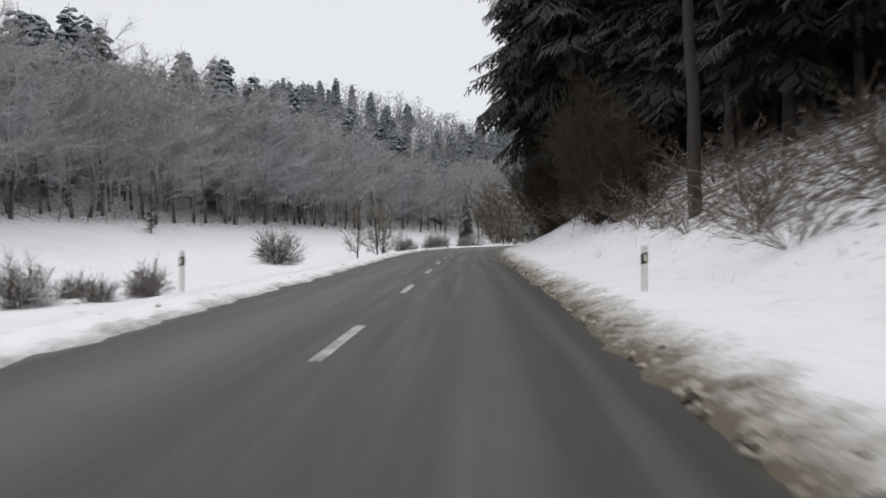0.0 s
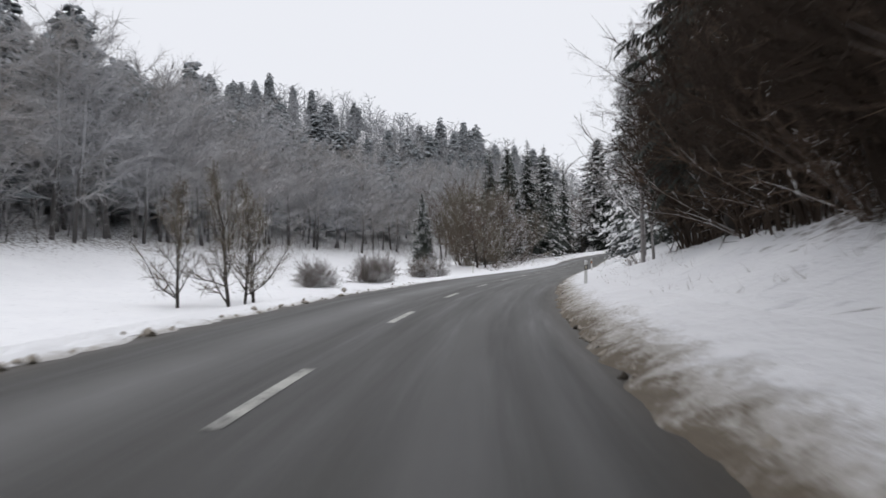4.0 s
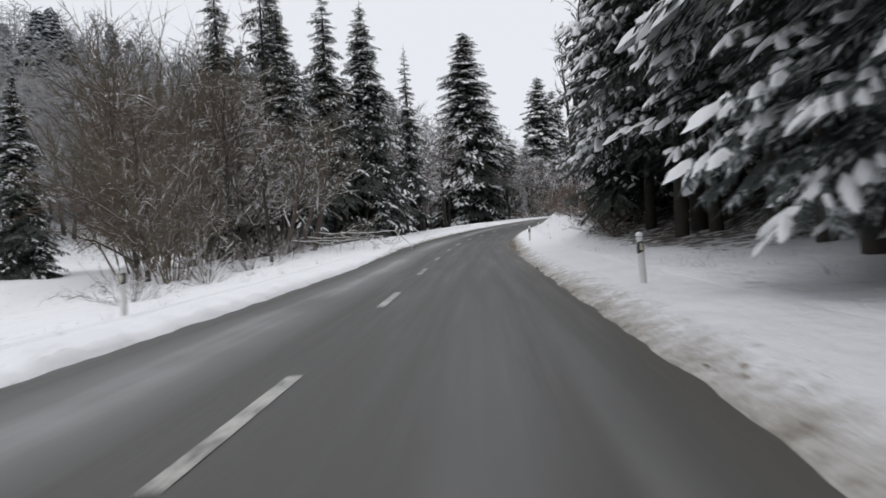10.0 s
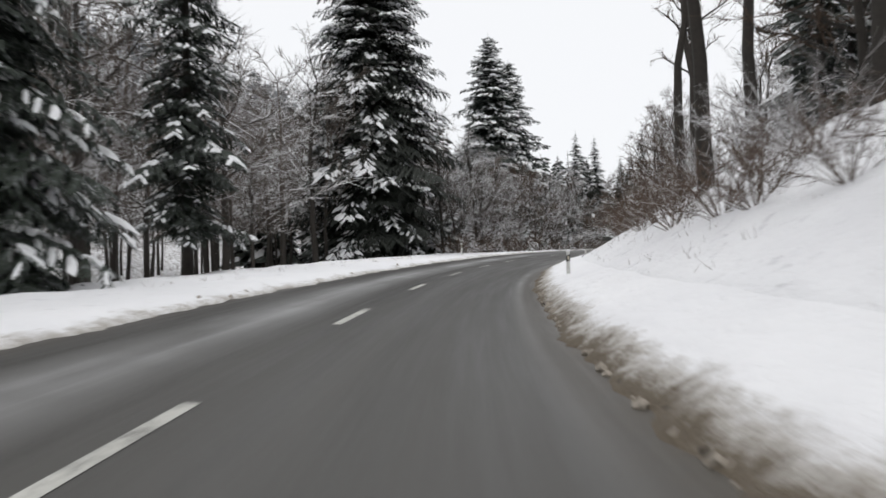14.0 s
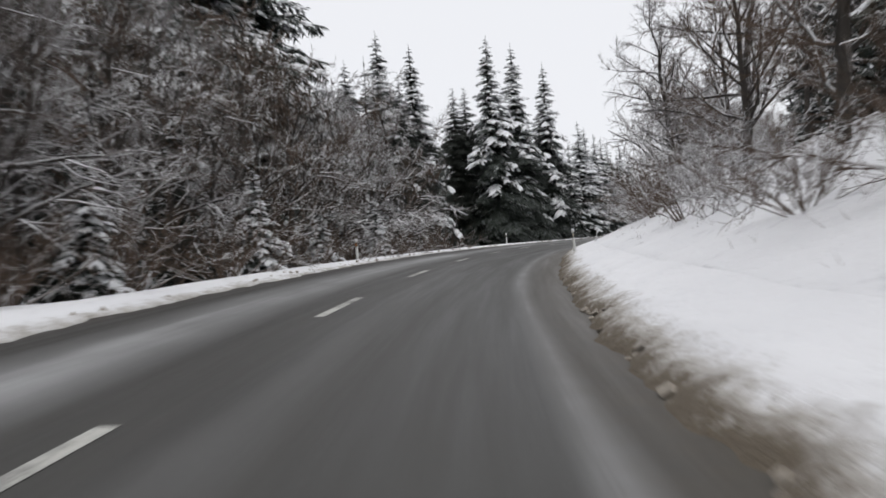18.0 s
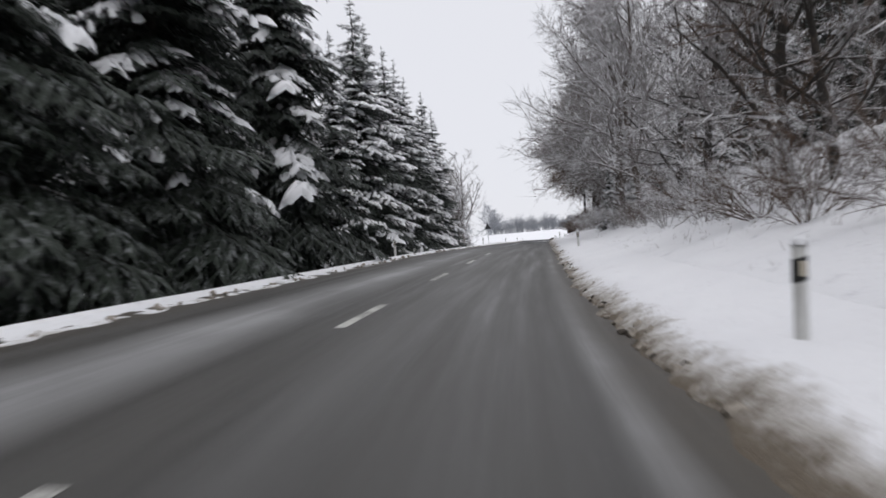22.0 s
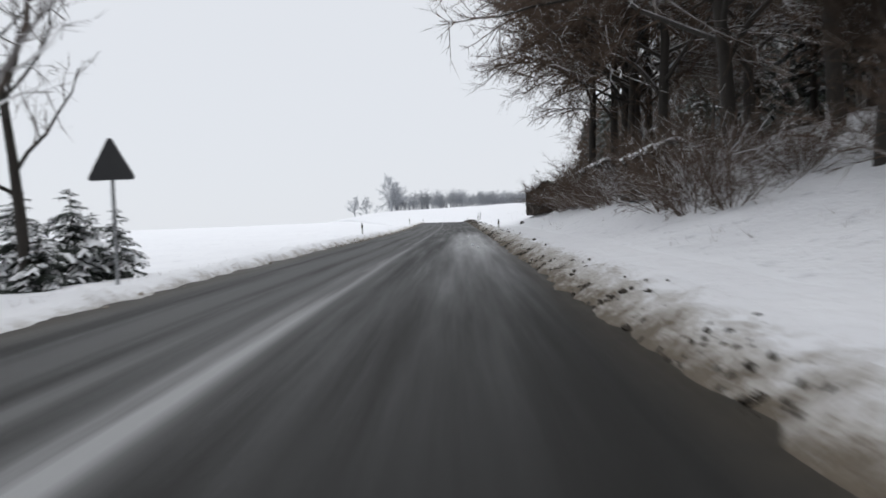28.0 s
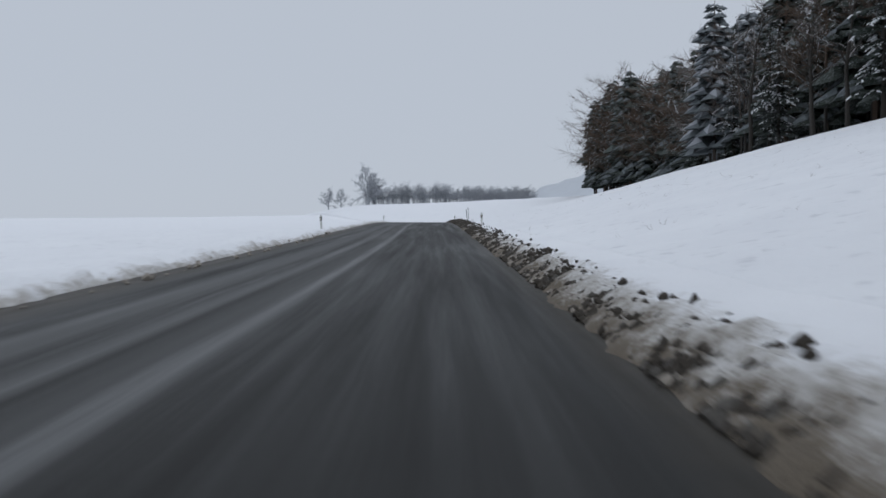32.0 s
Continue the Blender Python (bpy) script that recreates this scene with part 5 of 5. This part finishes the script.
for s in np.arange(0, 76, 5.0):
    stand("trunk" if rnd.random() < 0.5 else "spruce_shade", s + off(2), 15.5 + off(2), 0.85 + off(0.1), off(180))
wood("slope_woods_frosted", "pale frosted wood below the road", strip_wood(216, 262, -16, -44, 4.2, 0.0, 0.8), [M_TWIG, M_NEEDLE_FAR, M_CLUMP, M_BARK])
wood("slope_woods_low", "mixed snowy wood falling away below the road", strip_wood(262, 372, -17, -34, 4.2, 0.5, 0.85), NEAR_MATS)
wood("slope_woods_tall", "tall mixed wood on the slope below the bend", strip_wood(258, 290, -22, -36, 4.0, 0.2, 0.85), NEAR_MATS)
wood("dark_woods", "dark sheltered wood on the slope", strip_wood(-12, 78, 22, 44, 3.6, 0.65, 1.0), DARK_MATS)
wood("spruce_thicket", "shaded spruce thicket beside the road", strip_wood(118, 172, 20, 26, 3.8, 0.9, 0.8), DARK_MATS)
for s in np.arange(120, 172, 5.0):
    stand("spruce_back", s + off(1.5), 15.5 + off(1.5), 0.75 + off(0.12), off(180))
wood("spruce_woods", "snowy spruce wood above the road", strip_wood(82, 172, 21, 44, 4.2, 0.85, 1.0), NEAR_MATS)
wood("crest_woods", "bare wood behind the crest of the bank", strip_wood(174, 336, 23, 44, 4.4, 0.3, 0.95), NEAR_MATS)
wood("bank_woods", "dark wood above the woodpiles", strip_wood(336, 436, 25, 44, 3.8, 0.5, 0.95), DARK_MATS)
spots = []
for s in np.arange(466, 735, 4.5):
    e = float(np.interp(s, [466, 545, 735], [40, 51, 95]))
    for k in range(6):
        spots.append((s + off(2), e + 3 + k * 5 + off(1.5), rnd.uniform(1.0, 1.5) * float(np.interp(s, [560, 640, 735], [1, 1.35, 1.7])), rnd.random() < 0.4))
corner = [(s_, u_, (top - float(beside(s_, u_))) / 20, fir) for s_, u_, top, fir in ((568, 51, 37, True), (581, 72, 45, True), (562, 54, 34, True), (575, 60, 40, True), (572, 66, 42, False), (586, 66, 42, True), (556, 50, 31, False), (565, 58, 37, False), (592, 76, 46, True), (578, 54, 36, False), (588, 60, 40, False))]
wood("field_corner_trees", "tall frosted firs and bare trees at the corner of the field wood", corner, [M_TWIG, M_NEEDLE_FAR, M_FAR_HAZE, M_BARK])
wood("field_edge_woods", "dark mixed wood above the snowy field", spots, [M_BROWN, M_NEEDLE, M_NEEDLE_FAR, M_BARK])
for s in np.arange(470, 600, 6.5):
    e = float(np.interp(s, [466, 545, 735], [38, 48, 92]))
    stand("spruce_back" if rnd.random() < 0.35 else "bare_back", s + off(2), e + off(1.5), rnd.uniform(0.95, 1.5), off(180))


def far_place(t):
    """A spot on the far row of trees, t from 0 at its tall end to 1."""
    return 1012 + 68 * t, 39.5 + 159 * t


for t, z in ((0.0, 1.8), (0.03, 1.5), (0.04, 1.1), (0.06, 0.8), (0.12, 0.7), (0.2, 0.8), (0.25, 0.9), (0.3, 0.75), (0.36, 0.85), (0.42, 0.7), (0.5, 0.75), (0.55, 0.9), (0.62, 0.8), (0.7, 0.75), (0.78, 0.8), (0.86, 0.85), (0.92, 0.95), (0.97, 0.85)):
    s, u = far_place(t)
    stand("bare_far", s + off(6), u + off(3), z, off(180))
stand("bare_far", 1066, 12, 1.1, 30)
stand("bare_far", 1062, 22, 0.95, 130)
wood("far_hedge", "low leafless wood in the far distance", [(*[a + off(6) for a in far_place(k / 60)], rnd.uniform(0.5, 0.75) + 0.3 * float(wobble(np.array(k * 0.55), np.array(2.0), 4)), False) for k in range(60) for _ in range(7)], [M_FAR_HAZE] * 4, FB_THIN, 1.5)


# ---- delineator posts, the sign and the stacks of wood ----
def box(hp, a, b, k=0, bevel=0.0):
    (x0, y0, z0), (x1, y1, z1) = a, b
    i = bevel
    v, f = [], []
    for z, d in ((z0, 0), (z1 - i, 0), (z1, i)):
        v += [(x0 + d, y0 + d, z), (x1 - d, y0 + d, z), (x1 - d, y1 - d, z), (x0 + d, y1 - d, z)]
    for r in (0, 4):
        for j in range(4):
            p, q = r + j, r + (j + 1) % 4
            f += [(p, q, q + 4), (p, q + 4, p + 4)]
    f += [(8, 9, 10), (8, 10, 11), (0, 2, 1), (0, 3, 2)]
    hp.add(np.array(v, float), np.array(f), k)


def make_post(amber):
    def build():
        root = new("delineator_post")
        body = Heap()
        # rounded triangular hollow-post section, slanting at its head
        ang = np.linspace(0, 2 * np.pi, 13)[:-1]
        sec = np.stack([0.058 * np.cos(ang), 0.040 * np.sin(ang) + 0.012 * np.cos(2 * ang)], 1)
        rings = [(z, k) for z, k in ((-0.4, 1), (0.62, 1), (0.865, 1), (0.90, 0.8))]
        v = np.array([(x * k, y * k, z + (0.03 * y / 0.05 if z > 0.8 else 0)) for z, k in rings for x, y in sec])
        n = 12
        f = []
        for r in range(3):
            for j in range(n):
                p, q = r * n + j, r * n + (j + 1) % n
                f += [(p, q, q + n), (p, q + n, p + n)]
        f += [(3 * n, 3 * n + j, 3 * n + j + 1) for j in range(1, n - 1)]
        body.add(v, np.array(f))
        part("post_body", body.mesh("post_body", M_POST, True), root)
        band = Heap()
        w = np.array([(x * 1.05, y * 1.05, z + 0.35 * x) for z in (0.60, 0.79) for x, y in sec])
        f = []
        for j in range(n):
            p, q = j, (j + 1) % n
            f += [(p, q, q + n), (p, q + n, p + n)]
        band.add(w, np.array(f))
        black = part("black_band", band.mesh("black_band", M_BLACK), root, "slanting black band")
        refl = Heap()
        box(refl, (-0.022, -0.064, 0.64), (0.022, -0.052, 0.76), 0, 0.004)
        part("reflector", refl.mesh("reflector", M_ORANGE if amber else M_REFLECT), black)
        cap = Heap()
        cap.add(*tube(np.array([[0, 0, 0.885], [0, 0, 0.925], [0, 0, 0.95], [0.005, 0, 0.955]]), [0.06, 0.062, 0.03, 0.0], 9))
        part("snow_cap", cap.mesh("snow_cap", M_CLUMP, True), root)
        return root
    return build


def make_sign():
    root = new("warning_sign")
    pole = Heap()
    pole.add(*tube(np.array([[0, 0, -0.5], [0, 0, 1.5], [0, 0, 2.74]]), [0.034, 0.034, 0.034], 12))
    part("pole", pole.mesh("pole", M_ZINC, True), root)
    plate = Heap()
    a, h0 = 0.38, 2.12
    tri = []
    for cx, cz, base in ((-a, h0, 210), (a, h0, 330), (0, h0 + 0.68, 90)):
        for k in (-50, 0, 50):
            tri.append((cx + 0.04 * math.cos(radians(base + k)), cz + 0.04 * math.sin(radians(base + k))))
    v = [(x, -0.05, z) for x, z in tri] + [(x, -0.046 - 0.02, z) for x, z in tri]
    n = len(tri)
    f = [(0, j + 1, j) for j in range(1, n - 1)] + [(n, n + j, n + j + 1) for j in range(1, n - 1)]
    for j in range(n):
        q = (j + 1) % n
        f += [(j, q, q + n), (j, q + n, j + n)]
    plate.add(np.array(v), np.array(f))
    face = part("plate", plate.mesh("plate", M_SIGNBACK), root, "dark grey back of a triangular plate")
    rim = Heap()
    pts = np.array([(x, -0.040, z) for x, z in tri + tri[:1]])
    rim.add(*tube(pts, [0.014] * len(pts), 5))
    part("rim", rim.mesh("rim", M_ZINC), face)
    for z in (2.26, 2.56):
        cl = Heap()
        box(cl, (-0.09, -0.045, z), (0.09, 0.04, z + 0.035), 0, 0.004)
        part("clamp", cl.mesh("clamp", M_ZINC), face)
    return tagged(root, "triangular road sign seen from behind on a zinc pole", "road sign")


KINDS["post"] = (make_post(False), "white delineator post with a black band, in snow", "roadside post", "delineator posts")
KINDS["post_amber"] = (make_post(True), "white delineator post with an amber reflector, in snow", "roadside post", "delineator posts")


def set_post(key, s, u, lean=0.0):
    h = math.degrees(float(line(s)[3]))
    ob = stand(key, s, u, 1.0, h, lean=(off(2), lean + off(2)))
    return ob


for s in (13, 53, 83.4, 111.4, 151.4, 179.5, 216, 248, 278.5, 310, 340, 389.6, 436.6, 487, 536):
    set_post("post_amber" if s == 111.4 else "post", s, 4.3 if s == 436.6 else 4.55)
for s in (15.2, 52.3, 112.5, 151.3, 247.6, 279, 308.5, 340.2, 391.9, 433.7, 482.4, 536):
    set_post("post_amber" if s == 279 else "post", s, -4.5)
sx, sy, sz = at(400.4, -4.55)
make_sign().matrix_basis = pose(sx, sy, sz - 0.1, 0, 0, -62)


def wood_stack(s0, s1, u, rows, r, label, seed, cover=True):
    """A stack of logs lying across, their ends towards the road, under a snowed-over cover."""
    rng = np.random.default_rng(seed)
    x, y, z = at((s0 + s1) / 2, u)
    hd = float(line((s0 + s1) / 2)[3])
    root = tagged(new("wood_stack"), label, "wood stack", "stacks of firewood")
    root.matrix_basis = pose(x, y, z - 0.05, 0, 0, math.degrees(hd) + 90)
    half = (s1 - s0) / 2
    logs = []
    for k in range(3):
        a = np.linspace(0, 2 * np.pi, 10)[:-1]
        rad = 1 + rng.uniform(-0.16, 0.16, 9)
        ring = np.stack([np.cos(a) * rad, np.sin(a) * rad], 1)
        v = [(p[0], -0.55, p[1]) for p in ring] + [(p[0] * 0.95, 0.55, p[1] * 0.95) for p in ring]
        f, i = [], []
        for j in range(9):
            q = (j + 1) % 9
            f += [(j, q, q + 9), (j, q + 9, j + 9)]
            i += [0, 0]
        f += [(0, j + 1, j) for j in range(1, 8)] + [(9, 9 + j, 10 + j) for j in range(1, 8)]
        i += [1] * 14
        logs.append(mesh_of("log", v, f, [M_LOG, M_LOGEND], i))
    loose, rest = [], Heap()
    for row in range(rows):
        xx = -half + r * (row % 2) + abs(rng.normal(0, 0.03)) + row * 0.05
        while xx < half - row * 0.05:
            rr = r * rng.uniform(0.6, 1.25)
            loose.append((rng.integers(3), pose(xx, rng.uniform(-0.13, 0.13), r + row * r * 1.75 + rng.uniform(-0.3, 0.3) * r, rng.uniform(-2, 2), rng.uniform(0, 360), rng.uniform(-4, 4)) @ Matrix.Diagonal((rr * 1.08, 1, rr * 1.08, 1))))
            xx += rr * 2.02
    # the rows nearest the ground are loose logs, those past 300 one joined part
    for i, (kind_no, m) in enumerate(loose):
        if i < 300:
            part("log", logs[kind_no], root).matrix_basis = m
            continue
        v = np.array([tuple(m @ p.co) for p in logs[kind_no].vertices])
        f = np.array([tuple(p.vertices) for p in logs[kind_no].polygons])
        for k in (0, 1):
            pick = np.array([p.material_index == k for p in logs[kind_no].polygons])
            rest.add(v, f[pick], k)
    if rest.n:
        part("stacked_wood", rest.mesh("stacked_wood", [M_LOG, M_LOGEND]), root)["kind"] = "stuff"
    top = r * 2 + (rows - 1) * r * 1.75
    if cover:
        n, m = 44, 9
        gx, gy = np.meshgrid(np.linspace(-half - 0.25, half + 0.25, n), np.linspace(-0.75, 0.75, m), indexing="ij")
        for nm, mat, lift, lab in (("cover_sheet", M_TARP, 0.02, "dark sheet over the stack"), ("snow_cover", M_CLUMP, 0.0, "thick uneven snow on top")):
            drop = -0.16 * np.clip((np.abs(gy) - 0.45) / 0.3, 0, 1)
            gz = top + lift + drop + 0.07 * wobble(gx * 2.1, gy * 3, seed) + 0.04 * wobble(gx * 6.1, gy * 4, seed + 3)
            if nm == "snow_cover":
                gz = gz + 0.05 + 0.13 * np.clip(1 - np.abs(gy) / 0.8, 0.1, 1) * (1 + 0.5 * wobble(gx * 3.1, gy * 2, seed + 1))
                lo = gz - 0.06
                sy2 = gy * (0.90 + 0.14 * wobble(gx * 5, gy, 2))
                gz = gz - 0.10 * np.clip(np.abs(sy2) - 0.62, 0, 1) * 4
            else:
                lo, sy2 = gz - 0.012, gy
            v = np.concatenate([np.stack([gx, sy2, gz], -1).reshape(-1, 3), np.stack([gx, sy2, lo], -1).reshape(-1, 3)])
            q = strip_grid(n, m)
            f = np.concatenate([q[:, ::-1], q + n * m])
            rimi = np.concatenate([np.arange(m), np.arange(m - 1, n * m, m)[1:], np.arange(n * m - 1, n * m - m - 1, -1)[1:], np.arange((n - 1) * m, -1, -m)[1:]])
            side = np.stack([rimi[:-1], rimi[1:], rimi[1:] + n * m, rimi[:-1] + n * m], -1)
            part(nm, mesh_of(nm, v, np.concatenate([f, side]), mat, smooth_shade=True), root, lab)
    return root


wood_stack(430.2, 438.8, 7.0, 12, 0.08, "long stack of split firewood under a snowy cover", 3)
wood_stack(421.5, 429.5, 9.0, 8, 0.10, "stack of firewood half hidden by shrubs, snow on top", 4)
for s, u, z in ((409, 8.6, 0.7), (415, 10.6, 1.0), (416.6, 8.0, 0.75), (418.2, 7.7, 0.85), (419.6, 8.0, 0.8), (421, 7.9, 0.8), (423.5, 7.7, 0.9), (426, 7.8, 0.8), (428, 7.6, 0.7), (430.5, 8.2, 0.75)):
    stand("bush_brown", s, u, z, off(180))
for s, u, z in ((419.2, 9.2, 0.55), (420.0, 9.5, 0.6), (418.6, 9.6, 0.55), (416.5, 9.0, 0.6), (415.8, 8.4, 0.5), (408.6, 7.8, 0.4)):
    stand("bush_white", s, u, z, off(180))
for s in [*np.arange(404, 409.5, 1.1), *np.arange(421, 428, 1.1)]:
    stand("bush_white" if rnd.random() < 0.35 and s < 415 else "bush_brown", s + off(0.4), 7.9 + off(0.45), 0.75 + rnd.random() * 0.35, off(180))
stand("beech_hang", 429, 9.4, 1.0, 30, lean=(0, -6))
stand("beech_hang", 424, 10.2, 0.95, 150, lean=(0, -6))
for s, u, z in ((425, 11.0, 1.1), (434, 11.6, 1.2), (409, 13, 1.1)):
    stand("beech", s, u, z, off(180))
wood_stack(410.4, 415.2, 8.6, 9, 0.10, "tall dark stack of logs among shrubs, snow slumping off its cover", 8)
wood_stack(347.9, 351.2, 9.3, 5, 0.10, "small dark woodpile under slumping snow", 11)
for s in np.arange(378, 402, 2.6):
    stand("hedge", s + off(0.6), 11.6 + off(0.6), 0.75 + rnd.random() * 0.35, off(180))
wood_stack(396.5, 401, -8.4, 2, 0.16, "low pile of logs under thick snow", 6)


# ---- loose snow clods and grit along the ploughed edge ----
def clods(name, label, side, count, mat_list, s0=-10, s1=480, big=1.0, spread=0.28, dark=0.22, lift=0.0):
    rng = np.random.default_rng(77 + side)
    hp = Heap()
    base = np.array([(1, 0, 0), (-1, 0, 0), (0, 1, 0), (0, -1, 0), (0, 0, 1), (0, 0, -1), (.6, .6, .5), (-.6, .6, .5), (.6, -.6, .5), (-.6, -.6, .5)], float)
    fc = np.array([(0, 6, 8), (4, 6, 7), (4, 7, 9), (4, 9, 8), (4, 8, 6), (2, 7, 6), (0, 2, 6), (1, 9, 7), (1, 7, 2), (3, 8, 9), (3, 0, 8), (1, 3, 9), (5, 2, 0), (5, 1, 2), (5, 3, 1), (5, 0, 3)])
    for _ in range(count):
        s = rng.uniform(s0, s1)
        if (92 < s < 176 and rng.random() < 0.92) or (380 < s < 409 and rng.random() < 0.7):
            continue
        inn = float(edge_right(s)) if side > 0 else 3.5
        u = side * (inn + abs(rng.normal(0, spread if side > 0 else 0.15)) - 0.05)
        r = big * rng.uniform(0.02, 0.07) * (1.5 if rng.random() < 0.15 else 1)
        r *= 0.6 if 92 < s < 176 or 376 < s < 424 else 1.0
        x, y, z, h, b = line(s)
        px, py = plan(s, u)
        d = abs(u) - inn
        v = base * r * rng.uniform(0.6, 1.3, 3) * (1 + rng.uniform(-0.2, 0.2, (10, 1)))
        hp.add(v + np.array([float(px), float(py), float(z - b * u) + max(0, min(0.3, 0.26 * d)) + lift * math.sin(3.14 * max(0, min(1, d / 1.5))) + 0.15 * r]), fc, int(rng.random() < dark))
    tagged(new(name, hp.mesh(name, mat_list)), label, "snow clods", kind="stuff")


M_GRIT = plain("gritty_snow", (0.30, 0.27, 0.23), 0.85, 0, 0.6, 14.0)
M_DIRTY = plain("dirty_snow", (0.085, 0.078, 0.068), 0.85, 0, 0.6, 14.0)
M_MUD = plain("frozen_mud", (0.048, 0.040, 0.031), 0.9, 0, 0.5, 14.0)
clods("snow_clods_right", "dirty snow clods and frozen mud crumbs", 1, 8000, [M_GRIT, M_MUD])
clods("snow_clods_left", "dirty snow crumbs at the road edge", -1, 900, [M_GRIT, M_GRIT])


clods("mud_clods_right", "frozen lumps of mud and dirty snow thrown up by the plough", 1, 18000, [M_DIRTY, M_MUD], 385, 560, 1.0, 0.33, 0.85, 0.12)


# ---- single things in the field ----
def make_rock():
    rng = np.random.default_rng(12)
    root = new("rock")
    hp = Heap()
    n, m = 10, 7
    th, ph = np.meshgrid(np.linspace(0, 2 * np.pi, n + 1)[:-1], np.linspace(0.05, np.pi - 0.05, m), indexing="ij")
    rad = 1 + 0.22 * wobble(th * 2, ph * 3, 4) + rng.uniform(-0.08, 0.08, th.shape)
    v = np.stack([0.26 * rad * np.cos(th) * np.sin(ph), 0.2 * rad * np.sin(th) * np.sin(ph), 0.2 * rad * np.cos(ph) + 0.12], -1)
    v = np.concatenate([v, v[:1]]).reshape(-1, 3)
    q = strip_grid(n + 1, m)
    hp.add(v, np.concatenate([q[:, [0, 1, 2]], q[:, [0, 2, 3]]]))
    part("stone_body", hp.mesh("stone_body", M_STONE), root)
    cap = Heap()
    v2 = v[v[:, 2] > -9] * np.array([0.8, 0.8, 0.35]) + np.array([0.03, 0.02, 0.21])
    cap.add(v2, np.concatenate([q[:, [0, 1, 2]], q[:, [0, 2, 3]]]))
    part("snow_cap", cap.mesh("snow_cap", M_CLUMP, True), root)
    return root


KINDS["rock"] = (make_rock, "dark stone lying on the snow with a thin cap", "rock", "")
# two small shrubs stand in for fallen branches on the bank
for s, u, z in ((94.5, 6.9, 0.25), (96.0, 7.3, 0.28)):
    stand("bush_brown", s, u, z, off(180))
stand("rock", 434.8, 5.75, 0.75, 20)


def make_snow_pole():
    root = new("snow_pole")
    pole = Heap()
    pole.add(*tube(np.array([[0, 0, -0.5], [0, 0, 2.0], [0.05, 0, 3.6]]), [0.09, 0.085, 0.07], 8))
    shaft = part("pole", pole.mesh("pole", M_BARK, True), root)
    band = Heap()
    band.add(*tube(np.array([[0.02, 0, 2.6], [0.035, 0, 3.1]]), [0.1, 0.1], 8))
    part("band", band.mesh("band", M_SIGNBACK), shaft)
    return root


KINDS["snow_pole"] = (make_snow_pole, "tall dark leaning snow pole in the field", "snow pole", "snow poles")
stand("snow_pole", 672, 24, 1.0, 0, lean=(0, -8))
stand("snow_pole", 676, 25.5, 1.0, 0, lean=(0, -6))


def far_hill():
    """A hazy wooded ridge far behind the field; the haze is in its colour."""
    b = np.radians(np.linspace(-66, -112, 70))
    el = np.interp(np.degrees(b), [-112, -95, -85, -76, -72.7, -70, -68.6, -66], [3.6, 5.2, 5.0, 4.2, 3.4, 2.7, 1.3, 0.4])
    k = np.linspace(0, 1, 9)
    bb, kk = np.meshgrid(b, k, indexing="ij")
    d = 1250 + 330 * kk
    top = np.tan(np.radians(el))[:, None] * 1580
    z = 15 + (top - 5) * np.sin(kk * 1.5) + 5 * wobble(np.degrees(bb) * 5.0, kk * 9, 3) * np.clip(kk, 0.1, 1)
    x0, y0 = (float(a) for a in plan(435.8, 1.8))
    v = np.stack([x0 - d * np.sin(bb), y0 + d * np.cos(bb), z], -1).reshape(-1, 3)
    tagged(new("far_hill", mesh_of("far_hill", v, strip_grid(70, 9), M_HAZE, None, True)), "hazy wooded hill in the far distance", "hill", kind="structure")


far_hill()


# ---- dead stalks and twigs sticking out of the snow ----
def stalks():
    rng = np.random.default_rng(91)
    B, T, R = [], [], []
    zones = [(0, 70, 5.8, 8.5, 180), (70, 128, 5.2, 9, 120), (128, 180, 5.5, 8, 90), (176, 330, 5.6, 8.5, 420), (330, 440, 5.6, 9.5, 160), (440, 520, 5, 30, 160), (0, 160, -9, -5, 160), (160, 300, -8, -5, 260), (376, 420, -7, -4.8, 60)]
    for s0, s1, u0, u1, n in zones:
        for _ in range(n):
            s, u = rng.uniform(s0, s1), rng.uniform(u0, u1)
            p = np.array(at(s, u))
            for _ in range(rng.integers(2, 6)):
                b = p + np.array([*rng.normal(0, 0.10, 2), -0.05])
                d = np.array([*rng.normal(0, 0.5, 2), 1.0])
                B.append(b), T.append(b + d * rng.uniform(0.06, 0.26)), R.append(rng.uniform(0.003, 0.006))
    v, f = spikes(np.array(B), np.array(T), np.array(R))
    tagged(new("dead_stalks", mesh_of("dead_stalks", v, f, M_BROWN)), "dead grass stalks and twigs poking through snow", "dry grass", kind="stuff")


stalks()
